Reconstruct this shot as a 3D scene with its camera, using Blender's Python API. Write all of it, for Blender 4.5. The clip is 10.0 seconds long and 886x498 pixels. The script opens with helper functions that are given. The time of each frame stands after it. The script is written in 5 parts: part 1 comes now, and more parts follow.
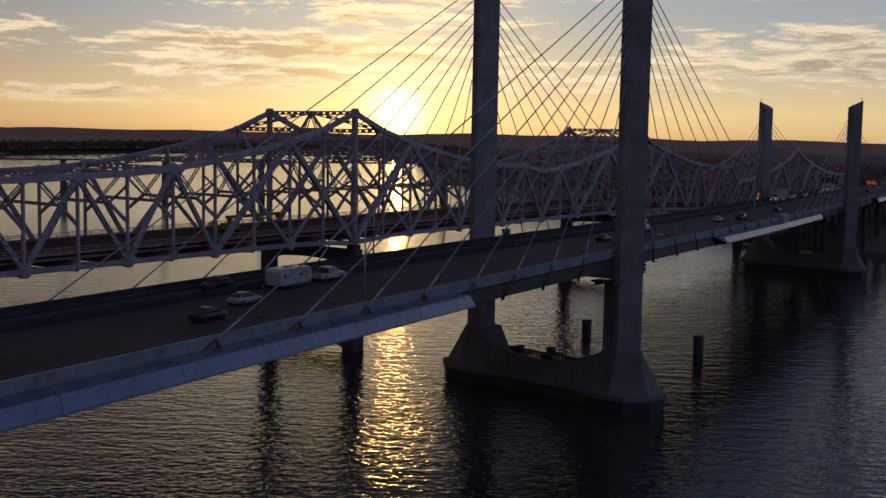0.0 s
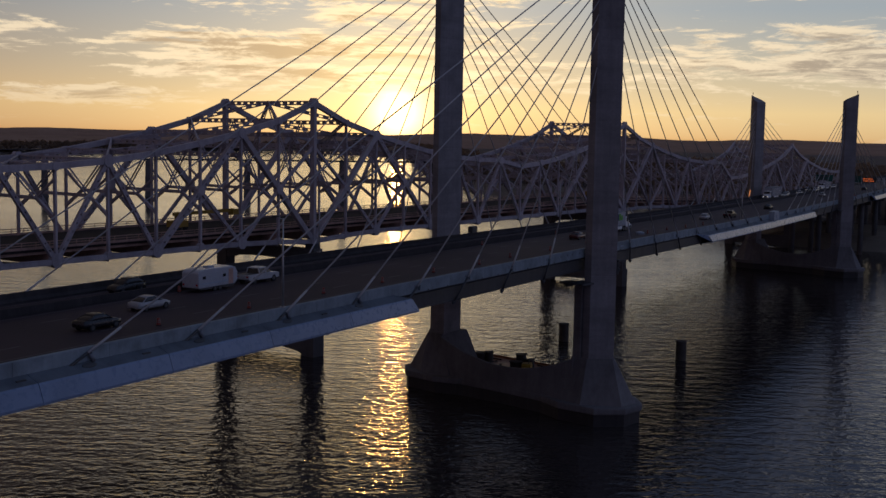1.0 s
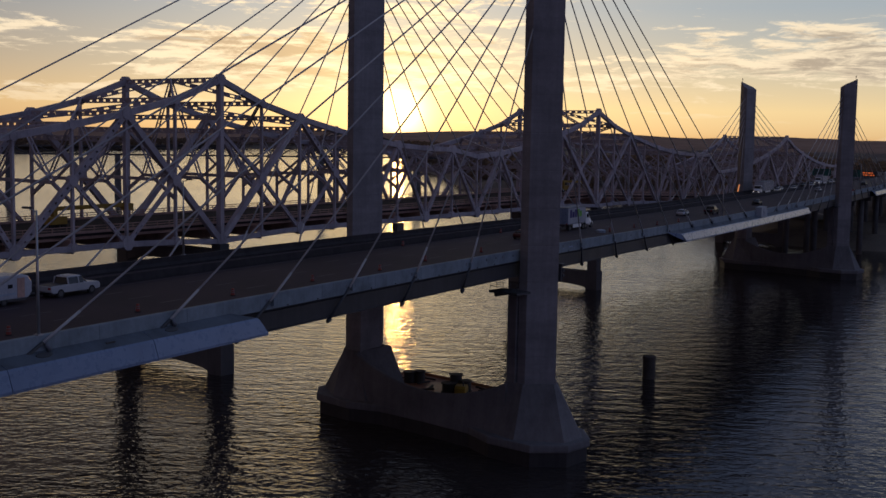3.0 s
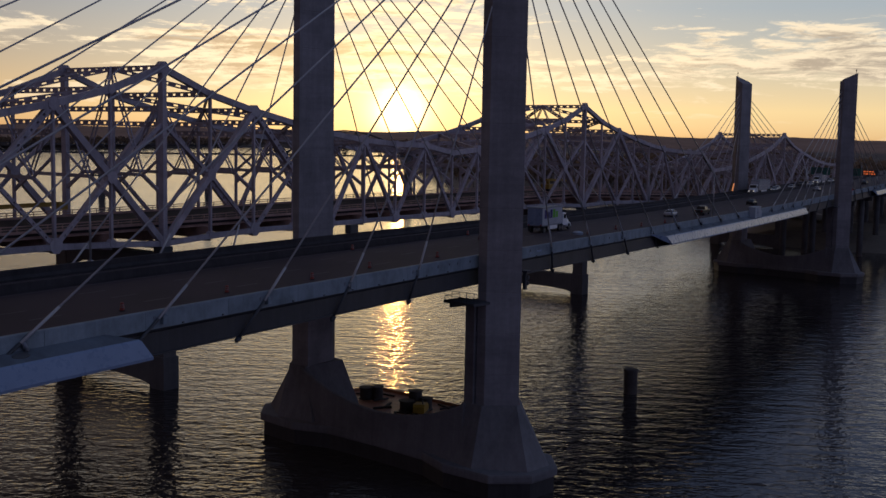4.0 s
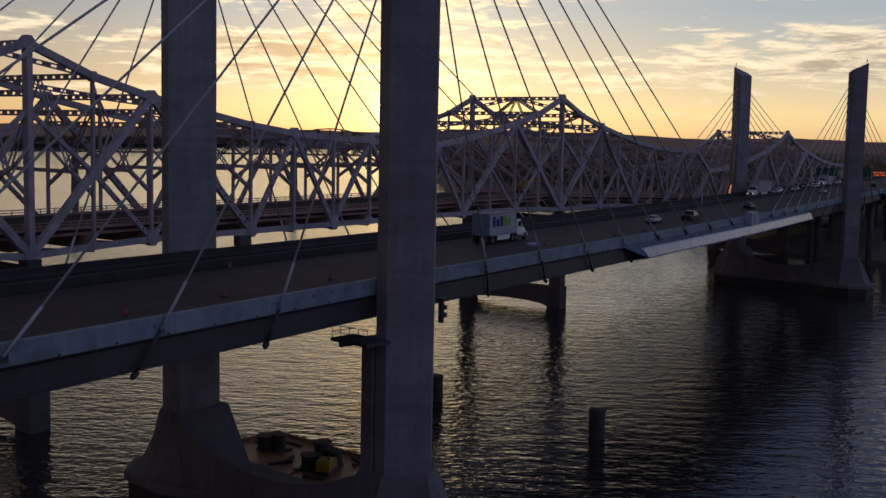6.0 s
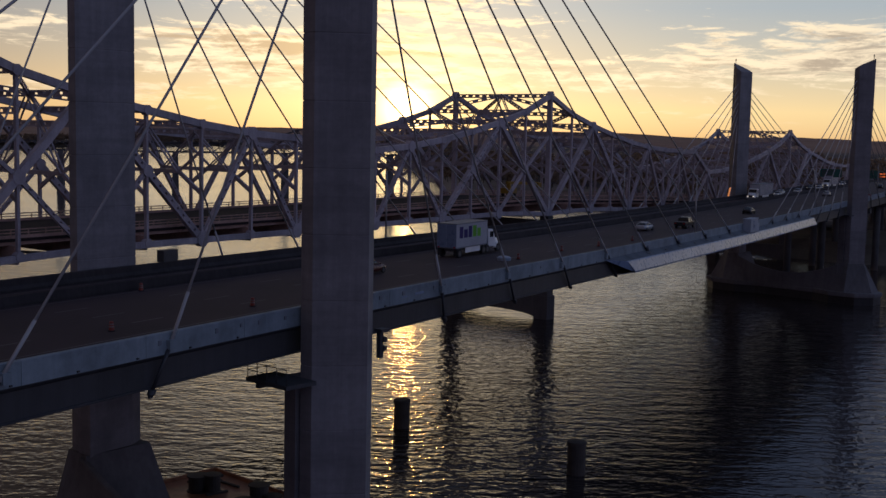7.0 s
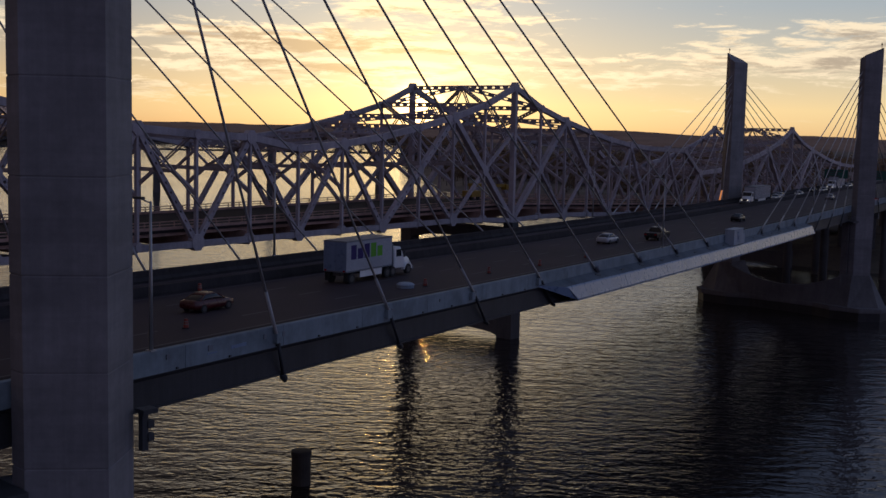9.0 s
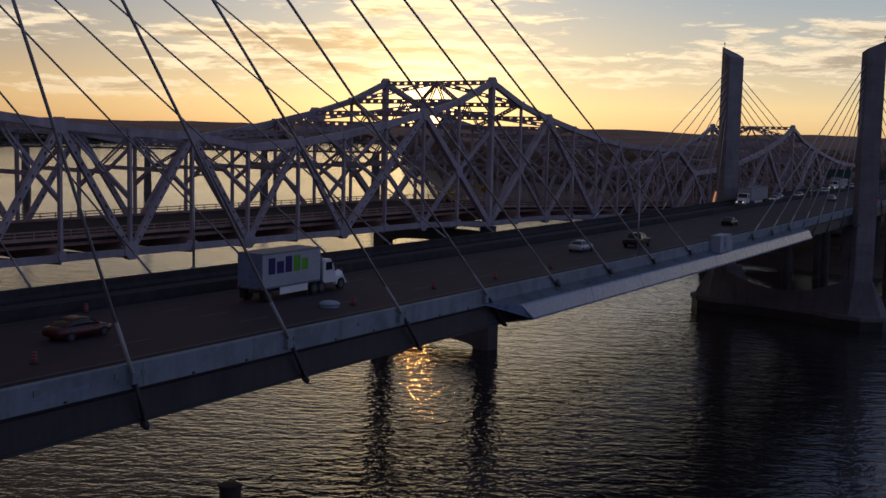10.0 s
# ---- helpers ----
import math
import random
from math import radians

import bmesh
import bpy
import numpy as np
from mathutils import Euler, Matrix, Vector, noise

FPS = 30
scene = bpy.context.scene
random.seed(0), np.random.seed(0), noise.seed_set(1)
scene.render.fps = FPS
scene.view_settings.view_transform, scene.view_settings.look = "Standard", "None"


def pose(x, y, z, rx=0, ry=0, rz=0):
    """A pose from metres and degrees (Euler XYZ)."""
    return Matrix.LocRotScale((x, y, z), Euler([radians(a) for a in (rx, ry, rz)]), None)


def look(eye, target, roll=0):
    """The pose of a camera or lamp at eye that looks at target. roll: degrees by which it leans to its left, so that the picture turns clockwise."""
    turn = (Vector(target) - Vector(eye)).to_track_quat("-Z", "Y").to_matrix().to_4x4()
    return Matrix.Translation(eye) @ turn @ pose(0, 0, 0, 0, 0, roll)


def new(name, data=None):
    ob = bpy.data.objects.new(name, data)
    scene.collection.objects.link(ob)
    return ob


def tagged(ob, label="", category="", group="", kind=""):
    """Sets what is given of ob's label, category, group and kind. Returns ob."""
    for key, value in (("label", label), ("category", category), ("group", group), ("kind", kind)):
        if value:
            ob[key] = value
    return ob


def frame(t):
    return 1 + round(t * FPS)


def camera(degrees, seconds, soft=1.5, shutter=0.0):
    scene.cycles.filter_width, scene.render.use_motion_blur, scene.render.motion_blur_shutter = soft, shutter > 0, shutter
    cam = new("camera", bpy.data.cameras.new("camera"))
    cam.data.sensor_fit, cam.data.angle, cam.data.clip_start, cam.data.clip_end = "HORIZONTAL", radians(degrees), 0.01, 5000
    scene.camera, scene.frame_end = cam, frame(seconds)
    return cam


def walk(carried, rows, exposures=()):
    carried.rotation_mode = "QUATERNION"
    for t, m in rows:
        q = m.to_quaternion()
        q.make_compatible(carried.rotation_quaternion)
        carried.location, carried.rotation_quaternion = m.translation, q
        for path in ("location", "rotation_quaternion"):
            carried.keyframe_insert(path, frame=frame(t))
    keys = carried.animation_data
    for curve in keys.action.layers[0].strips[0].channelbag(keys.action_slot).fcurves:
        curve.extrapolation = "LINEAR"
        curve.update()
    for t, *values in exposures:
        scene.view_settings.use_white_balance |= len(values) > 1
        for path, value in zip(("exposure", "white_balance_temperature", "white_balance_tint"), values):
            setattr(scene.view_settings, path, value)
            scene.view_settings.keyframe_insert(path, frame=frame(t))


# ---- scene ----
# camera: seconds, place, yaw, pitch, roll
cam = camera(42.32, 10.0)
PATH = [
    (0.0, 80.86, -194.06, 46.19, 28.56, -5.72, -1.02),
    (0.5, 80.22, -185.73, 45.30, 28.54, -5.70, -1.00),
    (1.0, 79.53, -177.38, 44.48, 28.52, -5.69, -0.98),
    (1.5, 78.69, -169.03, 43.73, 28.53, -5.69, -0.96),
    (2.0, 77.70, -160.62, 43.07, 28.57, -5.71, -0.95),
    (2.5, 76.65, -152.18, 42.48, 28.60, -5.76, -0.94),
    (4.0, 72.91, -126.66, 41.05, 28.62, -5.79, -1.01),
    (4.5, 71.61, -118.51, 40.60, 28.66, -5.78, -1.05),
    (5.0, 70.12, -110.37, 40.18, 28.72, -5.76, -1.09),
    (5.5, 68.52, -102.24, 39.91, 28.79, -5.75, -1.14),
    (6.0, 66.85, -94.10, 39.88, 28.89, -5.76, -1.16),
    (7.5, 62.09, -70.11, 40.27, 29.09, -5.86, -1.26),
    (8.0, 61.27, -62.71, 40.25, 29.23, -5.85, -1.29),
    (8.5, 60.68, -55.57, 40.11, 29.39, -5.91, -1.32),
    (9.0, 60.19, -48.34, 40.10, 29.58, -5.96, -1.34),
    (9.5, 59.64, -41.02, 40.05, 29.77, -6.00, -1.34),
    (10.0, 59.04, -33.58, 40.03, 29.95, -6.01, -1.31),
]
walk(cam, [(t, pose(x, y, z, 90 + pitch, roll, yaw)) for t, x, y, z, yaw, pitch, roll in PATH], exposures=[(0.0, -0.06), (1.5, -0.02), (2.5, 0.06), (4.0, 0.18), (6.5, 0.2), (7.5, 0.22), (8.5, 0.18), (10.0, 0.12)])


# ---------- light ----------
SUN_DIR = Vector((-0.5120, 0.8588, 0.0185)).normalized()


def nodes_of(tree):
    tree.nodes.clear()
    return tree.nodes, tree.links


def add(nodes, kind, **values):
    n = nodes.new(kind)
    for key, value in values.items():
        if key in n.inputs:
            n.inputs[key].default_value = value
    return n


def math_node(nodes, links, op, a, b=None, clamp=False):
    n = nodes.new("ShaderNodeMath")
    n.operation, n.use_clamp = op, clamp
    for k, v in enumerate((a, b)):
        if v is None:
            continue
        if isinstance(v, (int, float)):
            n.inputs[k].default_value = v
        else:
            links.new(v, n.inputs[k])
    return n.outputs[0]


def ramp(nodes, links, fac, stops):
    n = nodes.new("ShaderNodeValToRGB")
    while len(n.color_ramp.elements) < len(stops):
        n.color_ramp.elements.new(0.5)
    for e, (p, col) in zip(n.color_ramp.elements, stops):
        e.position, e.color = p, (*col, 1)
    links.new(fac, n.inputs[0])
    return n.outputs[0]


def mix(nodes, links, fac, a, b, blend="MIX"):
    n = nodes.new("ShaderNodeMix")
    n.data_type, n.blend_type, n.clamp_factor = "RGBA", blend, True
    for sock, v in ((n.inputs[0], fac), (n.inputs[6], a), (n.inputs[7], b)):
        if isinstance(v, (int, float)):
            sock.default_value = v
        elif isinstance(v, tuple):
            sock.default_value = (*v, 1)
        else:
            links.new(v, sock)
    return n.outputs[2]


def build_world():
    world = bpy.data.worlds.new("sunset_sky")
    scene.world = world
    world.use_nodes = True
    nodes, links = nodes_of(world.node_tree)
    out = nodes.new("ShaderNodeOutputWorld")
    sky = nodes.new("ShaderNodeTexSky")
    sky.sky_type, sky.sun_disc = "NISHITA", False
    sky.sun_elevation, sky.sun_rotation = radians(3.0), math.atan2(SUN_DIR.x, SUN_DIR.y)
    sky.air_density, sky.dust_density, sky.ozone_density = 1.0, 0.6, 3.0
    coord = nodes.new("ShaderNodeTexCoord")
    sep = nodes.new("ShaderNodeSeparateXYZ")
    links.new(coord.outputs["Generated"], sep.inputs[0])
    high = math_node(nodes, links, "MAXIMUM", sep.outputs[2], 0.0)
    # haze by height: towards the sun and away from it
    level = math_node(nodes, links, "POWER", high, 0.5)
    west = ramp(nodes, links, level, WEST)
    east = ramp(nodes, links, level, EAST)
    dot = nodes.new("ShaderNodeVectorMath")
    dot.operation = "DOT_PRODUCT"
    dot.inputs[1].default_value = SUN_DIR
    links.new(coord.outputs["Generated"], dot.inputs[0])
    toward = nodes.new("ShaderNodeMapRange")
    toward.interpolation_type = "SMOOTHSTEP"
    toward.inputs[1].default_value, toward.inputs[2].default_value = -0.1, 0.97
    links.new(dot.outputs["Value"], toward.inputs[0])
    haze = mix(nodes, links, toward.outputs[0], east, west)
    air = mix(nodes, links, 1.0, sky.outputs[0], (SKY_GAIN,) * 3, "MULTIPLY")
    base = mix(nodes, links, 0.8, air, haze)
    # cloud banks: across the view of the sun (u) and up from the horizon (v)
    side = nodes.new("ShaderNodeVectorMath")
    side.operation = "DOT_PRODUCT"
    side.inputs[1].default_value = Vector((SUN_DIR.y, -SUN_DIR.x, 0)).normalized()
    links.new(coord.outputs["Generated"], side.inputs[0])
    u, v = side.outputs["Value"], sep.outputs[2]
    # the sky grows duller and redder away to the south
    south = nodes.new("ShaderNodeMapRange")
    south.interpolation_type = "SMOOTHSTEP"
    south.inputs[1].default_value, south.inputs[2].default_value = -0.5, -0.05
    links.new(u, south.inputs[0])
    base = mix(nodes, links, 1.0, base, mix(nodes, links, south.outputs[0], SOUTH, (1.0, 1.0, 1.0)), "MULTIPLY")
    # and bluer overhead towards the north, brighter in the north-east
    def rise(source, lo, hi):
        n = nodes.new("ShaderNodeMapRange")
        n.interpolation_type = "SMOOTHSTEP"
        n.inputs[1].default_value, n.inputs[2].default_value = lo, hi
        links.new(source, n.inputs[0])
        return n.outputs[0]

    north = math_node(nodes, links, "MULTIPLY", rise(u, -0.04, 0.2), rise(level, 0.36, 0.45))
    base = mix(nodes, links, math_node(nodes, links, "MULTIPLY", north, 0.92), base, NORTH)
    dusk = math_node(nodes, links, "MULTIPLY", rise(math_node(nodes, links, "MULTIPLY", u, -1.0), 0.08, 0.29), rise(level, 0.35, 0.45))
    base = mix(nodes, links, math_node(nodes, links, "MULTIPLY", dusk, 0.92), base, DUSK)
    base = mix(nodes, links, 1.0, base, mix(nodes, links, rise(u, 0.45, 0.95), (1.0, 1.0, 1.0), NORTH_EAST), "MULTIPLY")
    bank = -3.0
    for cu, cv, ru, rv, gain in CLOUD_BANKS:
        du = math_node(nodes, links, "POWER", math_node(nodes, links, "ABSOLUTE", math_node(nodes, links, "MULTIPLY", math_node(nodes, links, "SUBTRACT", u, cu), 1 / ru)), 2.0)
        dv = math_node(nodes, links, "POWER", math_node(nodes, links, "ABSOLUTE", math_node(nodes, links, "MULTIPLY", math_node(nodes, links, "SUBTRACT", v, cv), 1 / rv)), 2.0)
        e = math_node(nodes, links, "SUBTRACT", gain, math_node(nodes, links, "ADD", du, dv))
        bank = math_node(nodes, links, "MAXIMUM", e, bank)
    bank = math_node(nodes, links, "MAXIMUM", bank, -0.7)
    comb = nodes.new("ShaderNodeCombineXYZ")
    links.new(u, comb.inputs[0])
    links.new(v, comb.inputs[1])

    def texture(su, sv, detail, rough, warp, lift=0.0):
        shift = nodes.new("ShaderNodeMapping")
        shift.inputs["Location"].default_value = (CLOUD_SHIFT[0], CLOUD_SHIFT[1] + lift * sv, 0.0)
        shift.inputs["Rotation"].default_value = (0, 0, radians(-2))
        shift.inputs["Scale"].default_value = (su, sv, 1.0)
        links.new(comb.outputs[0], shift.inputs[0])
        n = add(nodes, "ShaderNodeTexNoise", Scale=1.0, Detail=detail, Roughness=rough, Distortion=warp)
        links.new(shift.outputs[0], n.inputs["Vector"])
        return math_node(nodes, links, "SUBTRACT", n.outputs[0], 0.5)

    def density(lift):
        big, fine = texture(6.5, 62.0, 4.0, 0.55, 0.5, lift), texture(24.0, 130.0, 8.0, 0.7, 0.5, lift)
        d = math_node(nodes, links, "MULTIPLY", bank, 0.34)
        d = math_node(nodes, links, "ADD", d, math_node(nodes, links, "MULTIPLY", big, 1.7))
        return math_node(nodes, links, "ADD", d, math_node(nodes, links, "MULTIPLY", fine, 1.9))

    # the part of a cloud with more cloud above it lies in shade
    cloud, above = density(0.0), density(0.005)

    def band(source, lo, hi):
        n = nodes.new("ShaderNodeMapRange")
        n.interpolation_type = "SMOOTHSTEP"
        n.inputs[1].default_value, n.inputs[2].default_value = lo, hi
        links.new(source, n.inputs[0])
        return n.outputs[0]

    thin, thick = band(cloud, -0.05, 0.3), band(above, 0.1, 0.58)
    near = math_node(nodes, links, "MAXIMUM", dot.outputs["Value"], 0.0)
    wide = math_node(nodes, links, "POWER", near, 22.0)
    # thin cloud catches the low light, thick cloud keeps it off
    lit = mix(nodes, links, wide, LIT_FAR, LIT_NEAR)
    shade = mix(nodes, links, wide, THICK_FAR, THICK_NEAR)
    body = mix(nodes, links, thick, lit, shade)
    body = mix(nodes, links, toward.outputs[0], mix(nodes, links, 0.5, body, east), body)
    clear = nodes.new("ShaderNodeMapRange")
    clear.inputs[1].default_value, clear.inputs[2].default_value = 0.004, 0.05
    clear.inputs[3].default_value, clear.inputs[4].default_value = 0.15, 0.9
    links.new(high, clear.inputs[0])
    fade = nodes.new("ShaderNodeMapRange")
    fade.inputs[1].default_value, fade.inputs[2].default_value = 0.14, 0.24
    fade.inputs[3].default_value, fade.inputs[4].default_value = 1.0, 0.06
    links.new(high, fade.inputs[0])
    amount = math_node(nodes, links, "MULTIPLY", thin, clear.outputs[0])
    amount = math_node(nodes, links, "MULTIPLY", amount, fade.outputs[0])
    amount = math_node(nodes, links, "MULTIPLY", amount, toward.outputs[0])
    total = mix(nodes, links, amount, base, body)
    for power, colour in ((60.0, GLOW_WIDE), (420.0, GLOW_MIDDLE), (5000.0, GLOW_CORE)):
        n = mix(nodes, links, 1.0, colour, math_node(nodes, links, "POWER", near, power), "MULTIPLY")
        total = mix(nodes, links, 1.0, total, n, "ADD")
    bg = nodes.new("ShaderNodeBackground")
    bg.inputs[1].default_value = 1.0
    links.new(total, bg.inputs[0])
    links.new(bg.outputs[0], out.inputs[0])


SKY_GAIN = 0.05
CLOUD_SHIFT = (3.1, 1.7, 0.0)
SOUTH = (0.78, 0.66, 0.60)
DUSK = (0.085, 0.066, 0.06)
NORTH, NORTH_EAST = (0.097, 0.134, 0.238), (1.35, 1.35, 1.4)
# across, up, half width, half height, fullness
CLOUD_BANKS = [(0.0, 0.122, 0.17, 0.03, 0.9), (-0.09, 0.072, 0.19, 0.013, 1.3), (-0.06, 0.052, 0.16, 0.009, 1.25), (-0.06, 0.037, 0.14, 0.006, 1.0), (-0.24, 0.03, 0.16, 0.008, 0.8), (0.37, 0.066, 0.18, 0.034, 0.7), (0.2, 0.05, 0.14, 0.014, 0.7), (-0.33, 0.08, 0.1, 0.02, 0.7), (0.06, 0.2, 0.3, 0.06, 0.6)]
# square root of height over the horizon, colour
WEST = [(0.0, (0.80, 0.50, 0.23)), (0.15, (0.97, 0.73, 0.38)), (0.24, (0.68, 0.60, 0.45)), (0.33, (0.42, 0.475, 0.52)), (0.36, (0.50, 0.50, 0.48)), (0.41, (0.80, 0.70, 0.57)), (0.455, (0.72, 0.61, 0.50)), (0.5, (0.22, 0.19, 0.165)), (0.54, (0.13, 0.12, 0.12)), (0.62, (0.115, 0.115, 0.13)), (1.0, (0.055, 0.068, 0.12))]
EAST = [(0.0, (0.31, 0.24, 0.38)), (0.25, (0.27, 0.23, 0.39)), (0.6, (0.155, 0.19, 0.385)), (1.0, (0.092, 0.145, 0.35))]
LIT_FAR, LIT_NEAR = (0.90, 0.75, 0.54), (1.1, 0.86, 0.55)
THICK_FAR, THICK_NEAR = (0.42, 0.355, 0.285), (0.55, 0.38, 0.22)
GLOW_WIDE, GLOW_MIDDLE, GLOW_CORE = (0.26, 0.165, 0.05), (0.45, 0.31, 0.1), (3.6, 2.3, 1.0)
build_world()
sun_lamp = bpy.data.lights.new("sun", "SUN")
sun_lamp.energy, sun_lamp.angle, sun_lamp.color = 0.02, radians(0.6), (1.0, 0.42, 0.1)
new("sun", sun_lamp).matrix_world = look(SUN_DIR * 400, (0, 0, 0))

# ---------- materials ----------


def material(name, colour, rough=0.7, metal=0.0, stain=0.25, stain_scale=0.25, grain=0.12, grain_scale=6.0, bump=0.15, second=None, streak=0.0, specular=0.5, bands=0.0):
    """A painted, concrete or metal surface with stains at one scale and grain at another."""
    m = bpy.data.materials.new(name)
    m.use_nodes = True
    nodes, links = nodes_of(m.node_tree)
    out = nodes.new("ShaderNodeOutputMaterial")
    bsdf = add(nodes, "ShaderNodeBsdfPrincipled", Roughness=rough, Metallic=metal)
    bsdf.inputs["Specular IOR Level"].default_value = specular
    coord = nodes.new("ShaderNodeTexCoord")
    big = add(nodes, "ShaderNodeTexNoise", Scale=stain_scale, Detail=6.0, Roughness=0.6)
    small = add(nodes, "ShaderNodeTexNoise", Scale=grain_scale, Detail=5.0, Roughness=0.65)
    source = coord.outputs["Object"]
    links.new(source, big.inputs["Vector"])
    links.new(source, small.inputs["Vector"])
    dark = tuple(v * (1 - stain) for v in (second or colour))
    light = tuple(min(1, v * (1 + stain * 0.5)) for v in colour)
    col = ramp(nodes, links, big.outputs[0], [(0.3, dark), (0.52, colour), (0.75, light)])
    g = ramp(nodes, links, small.outputs[0], [(0.25, (1 - grain,) * 3), (0.7, (1 + grain * 0.4,) * 3)])
    col = mix(nodes, links, 1.0, col, g, "MULTIPLY")
    if streak:
        stretch = nodes.new("ShaderNodeMapping")
        stretch.inputs["Scale"].default_value = (1.3, 1.3, 0.06)
        links.new(source, stretch.inputs[0])
        runs = add(nodes, "ShaderNodeTexNoise", Scale=1.0, Detail=5.0, Roughness=0.7)
        links.new(stretch.outputs[0], runs.inputs["Vector"])
        r = ramp(nodes, links, runs.outputs[0], [(0.42, (1 - streak,) * 3), (0.6, (1.0, 1.0, 1.0))])
        col = mix(nodes, links, 1.0, col, r, "MULTIPLY")
    if bands:
        # level pours of slightly different tone
        layers = nodes.new("ShaderNodeMapping")
        layers.inputs["Scale"].default_value = (0.035, 0.035, 0.42)
        links.new(source, layers.inputs[0])
        pours = add(nodes, "ShaderNodeTexNoise", Scale=1.0, Detail=4.0, Roughness=0.75)
        links.new(layers.outputs[0], pours.inputs["Vector"])
        r = ramp(nodes, links, pours.outputs[0], [(0.36, (1 - bands,) * 3), (0.5, (1.0, 1.0, 1.0)), (0.64, (1 + bands * 0.6,) * 3)])
        col = mix(nodes, links, 1.0, col, r, "MULTIPLY")
    info = nodes.new("ShaderNodeObjectInfo")
    vary = ramp(nodes, links, info.outputs["Random"], [(0.0, (0.9, 0.9, 0.9)), (1.0, (1.08, 1.07, 1.05))])
    col = mix(nodes, links, 1.0, col, vary, "MULTIPLY")
    links.new(col, bsdf.inputs["Base Color"])
    rr = ramp(nodes, links, small.outputs[0], [(0.2, (max(0, rough - 0.12),) * 3), (0.8, (min(1, rough + 0.12),) * 3)])
    links.new(rr, bsdf.inputs["Roughness"])
    if bump:
        b = add(nodes, "ShaderNodeBump", Strength=bump, Distance=0.05)
        links.new(small.outputs[0], b.inputs["Height"])
        links.new(b.outputs[0], bsdf.inputs["Normal"])
    links.new(bsdf.outputs[0], out.inputs[0])
    return m


def emitter(name, colour, strength):
    m = bpy.data.materials.new(name)
    m.use_nodes = True
    nodes, links = nodes_of(m.node_tree)
    out = nodes.new("ShaderNodeOutputMaterial")
    e = nodes.new("ShaderNodeEmission")
    e.inputs[0].default_value, e.inputs[1].default_value = (*colour, 1), strength
    links.new(e.outputs[0], out.inputs[0])
    return m


def water_material():
    m = bpy.data.materials.new("river_water")
    m.use_nodes = True
    nodes, links = nodes_of(m.node_tree)
    out = nodes.new("ShaderNodeOutputMaterial")
    bsdf = add(nodes, "ShaderNodeBsdfPrincipled", Roughness=0.07, IOR=1.33)
    coord = nodes.new("ShaderNodeTexCoord")
    turn = nodes.new("ShaderNodeMapping")
    turn.vector_type = "TEXTURE"
    turn.inputs["Rotation"].default_value = (0, 0, radians(28))
    turn.inputs["Scale"].default_value = (1.35, 1.0, 1.0)
    links.new(coord.outputs["Object"], turn.inputs[0])
    chop = add(nodes, "ShaderNodeTexNoise", Scale=0.85, Detail=2.5, Roughness=0.5, Distortion=0.5)
    swell = add(nodes, "ShaderNodeTexNoise", Scale=0.36, Detail=3.0, Roughness=0.55, Distortion=0.3)
    calm = add(nodes, "ShaderNodeTexNoise", Scale=0.012, Detail=3.0, Roughness=0.5)
    crests = nodes.new("ShaderNodeMapping")
    crests.vector_type = "TEXTURE"
    crests.inputs["Rotation"].default_value = (0, 0, radians(24))
    crests.inputs["Scale"].default_value = (2.8, 1.0, 1.0)
    links.new(coord.outputs["Object"], crests.inputs[0])
    for n in (chop, calm):
        links.new(turn.outputs[0], n.inputs["Vector"])
    links.new(crests.outputs[0], swell.inputs["Vector"])
    strength = ramp(nodes, links, calm.outputs[0], [(0.35, (0.45,) * 3), (0.65, (1.0,) * 3)])
    b1 = add(nodes, "ShaderNodeBump", Strength=0.5, Distance=0.4)
    links.new(chop.outputs[0], b1.inputs["Height"])
    # open water upstream of the old bridge lies calmer
    place = nodes.new("ShaderNodeSeparateXYZ")
    links.new(coord.outputs["Object"], place.inputs[0])
    open_water = nodes.new("ShaderNodeMapRange")
    open_water.interpolation_type = "SMOOTHSTEP"
    open_water.inputs[1].default_value, open_water.inputs[2].default_value = -420.0, -60.0
    open_water.inputs[3].default_value, open_water.inputs[4].default_value = 0.5, 1.0
    links.new(place.outputs[0], open_water.inputs[0])
    upriver = nodes.new("ShaderNodeMapRange")
    upriver.interpolation_type = "SMOOTHSTEP"
    upriver.inputs[1].default_value, upriver.inputs[2].default_value = 30.0, 200.0
    upriver.inputs[3].default_value, upriver.inputs[4].default_value = 1.0, 0.75
    links.new(place.outputs[1], upriver.inputs[0])
    strength = math_node(nodes, links, "MULTIPLY", strength, upriver.outputs[0])
    # and the lee of the new bridge calmer than the stretch between the two
    lee = nodes.new("ShaderNodeMapRange")
    lee.interpolation_type = "SMOOTHSTEP"
    lee.inputs[1].default_value, lee.inputs[2].default_value = -8.0, 26.0
    lee.inputs[3].default_value, lee.inputs[4].default_value = 1.0, 0.6
    links.new(place.outputs[0], lee.inputs[0])
    strength = math_node(nodes, links, "MULTIPLY", strength, lee.outputs[0])
    # the stretch sheltered by the old bridge is smoother again
    sheltered = nodes.new("ShaderNodeMapRange")
    sheltered.interpolation_type = "SMOOTHSTEP"
    sheltered.inputs[1].default_value, sheltered.inputs[2].default_value = -34.0, -4.0
    sheltered.inputs[3].default_value, sheltered.inputs[4].default_value = 0.82, 1.05
    links.new(place.outputs[0], sheltered.inputs[0])
    strength = math_node(nodes, links, "MULTIPLY", strength, sheltered.outputs[0])
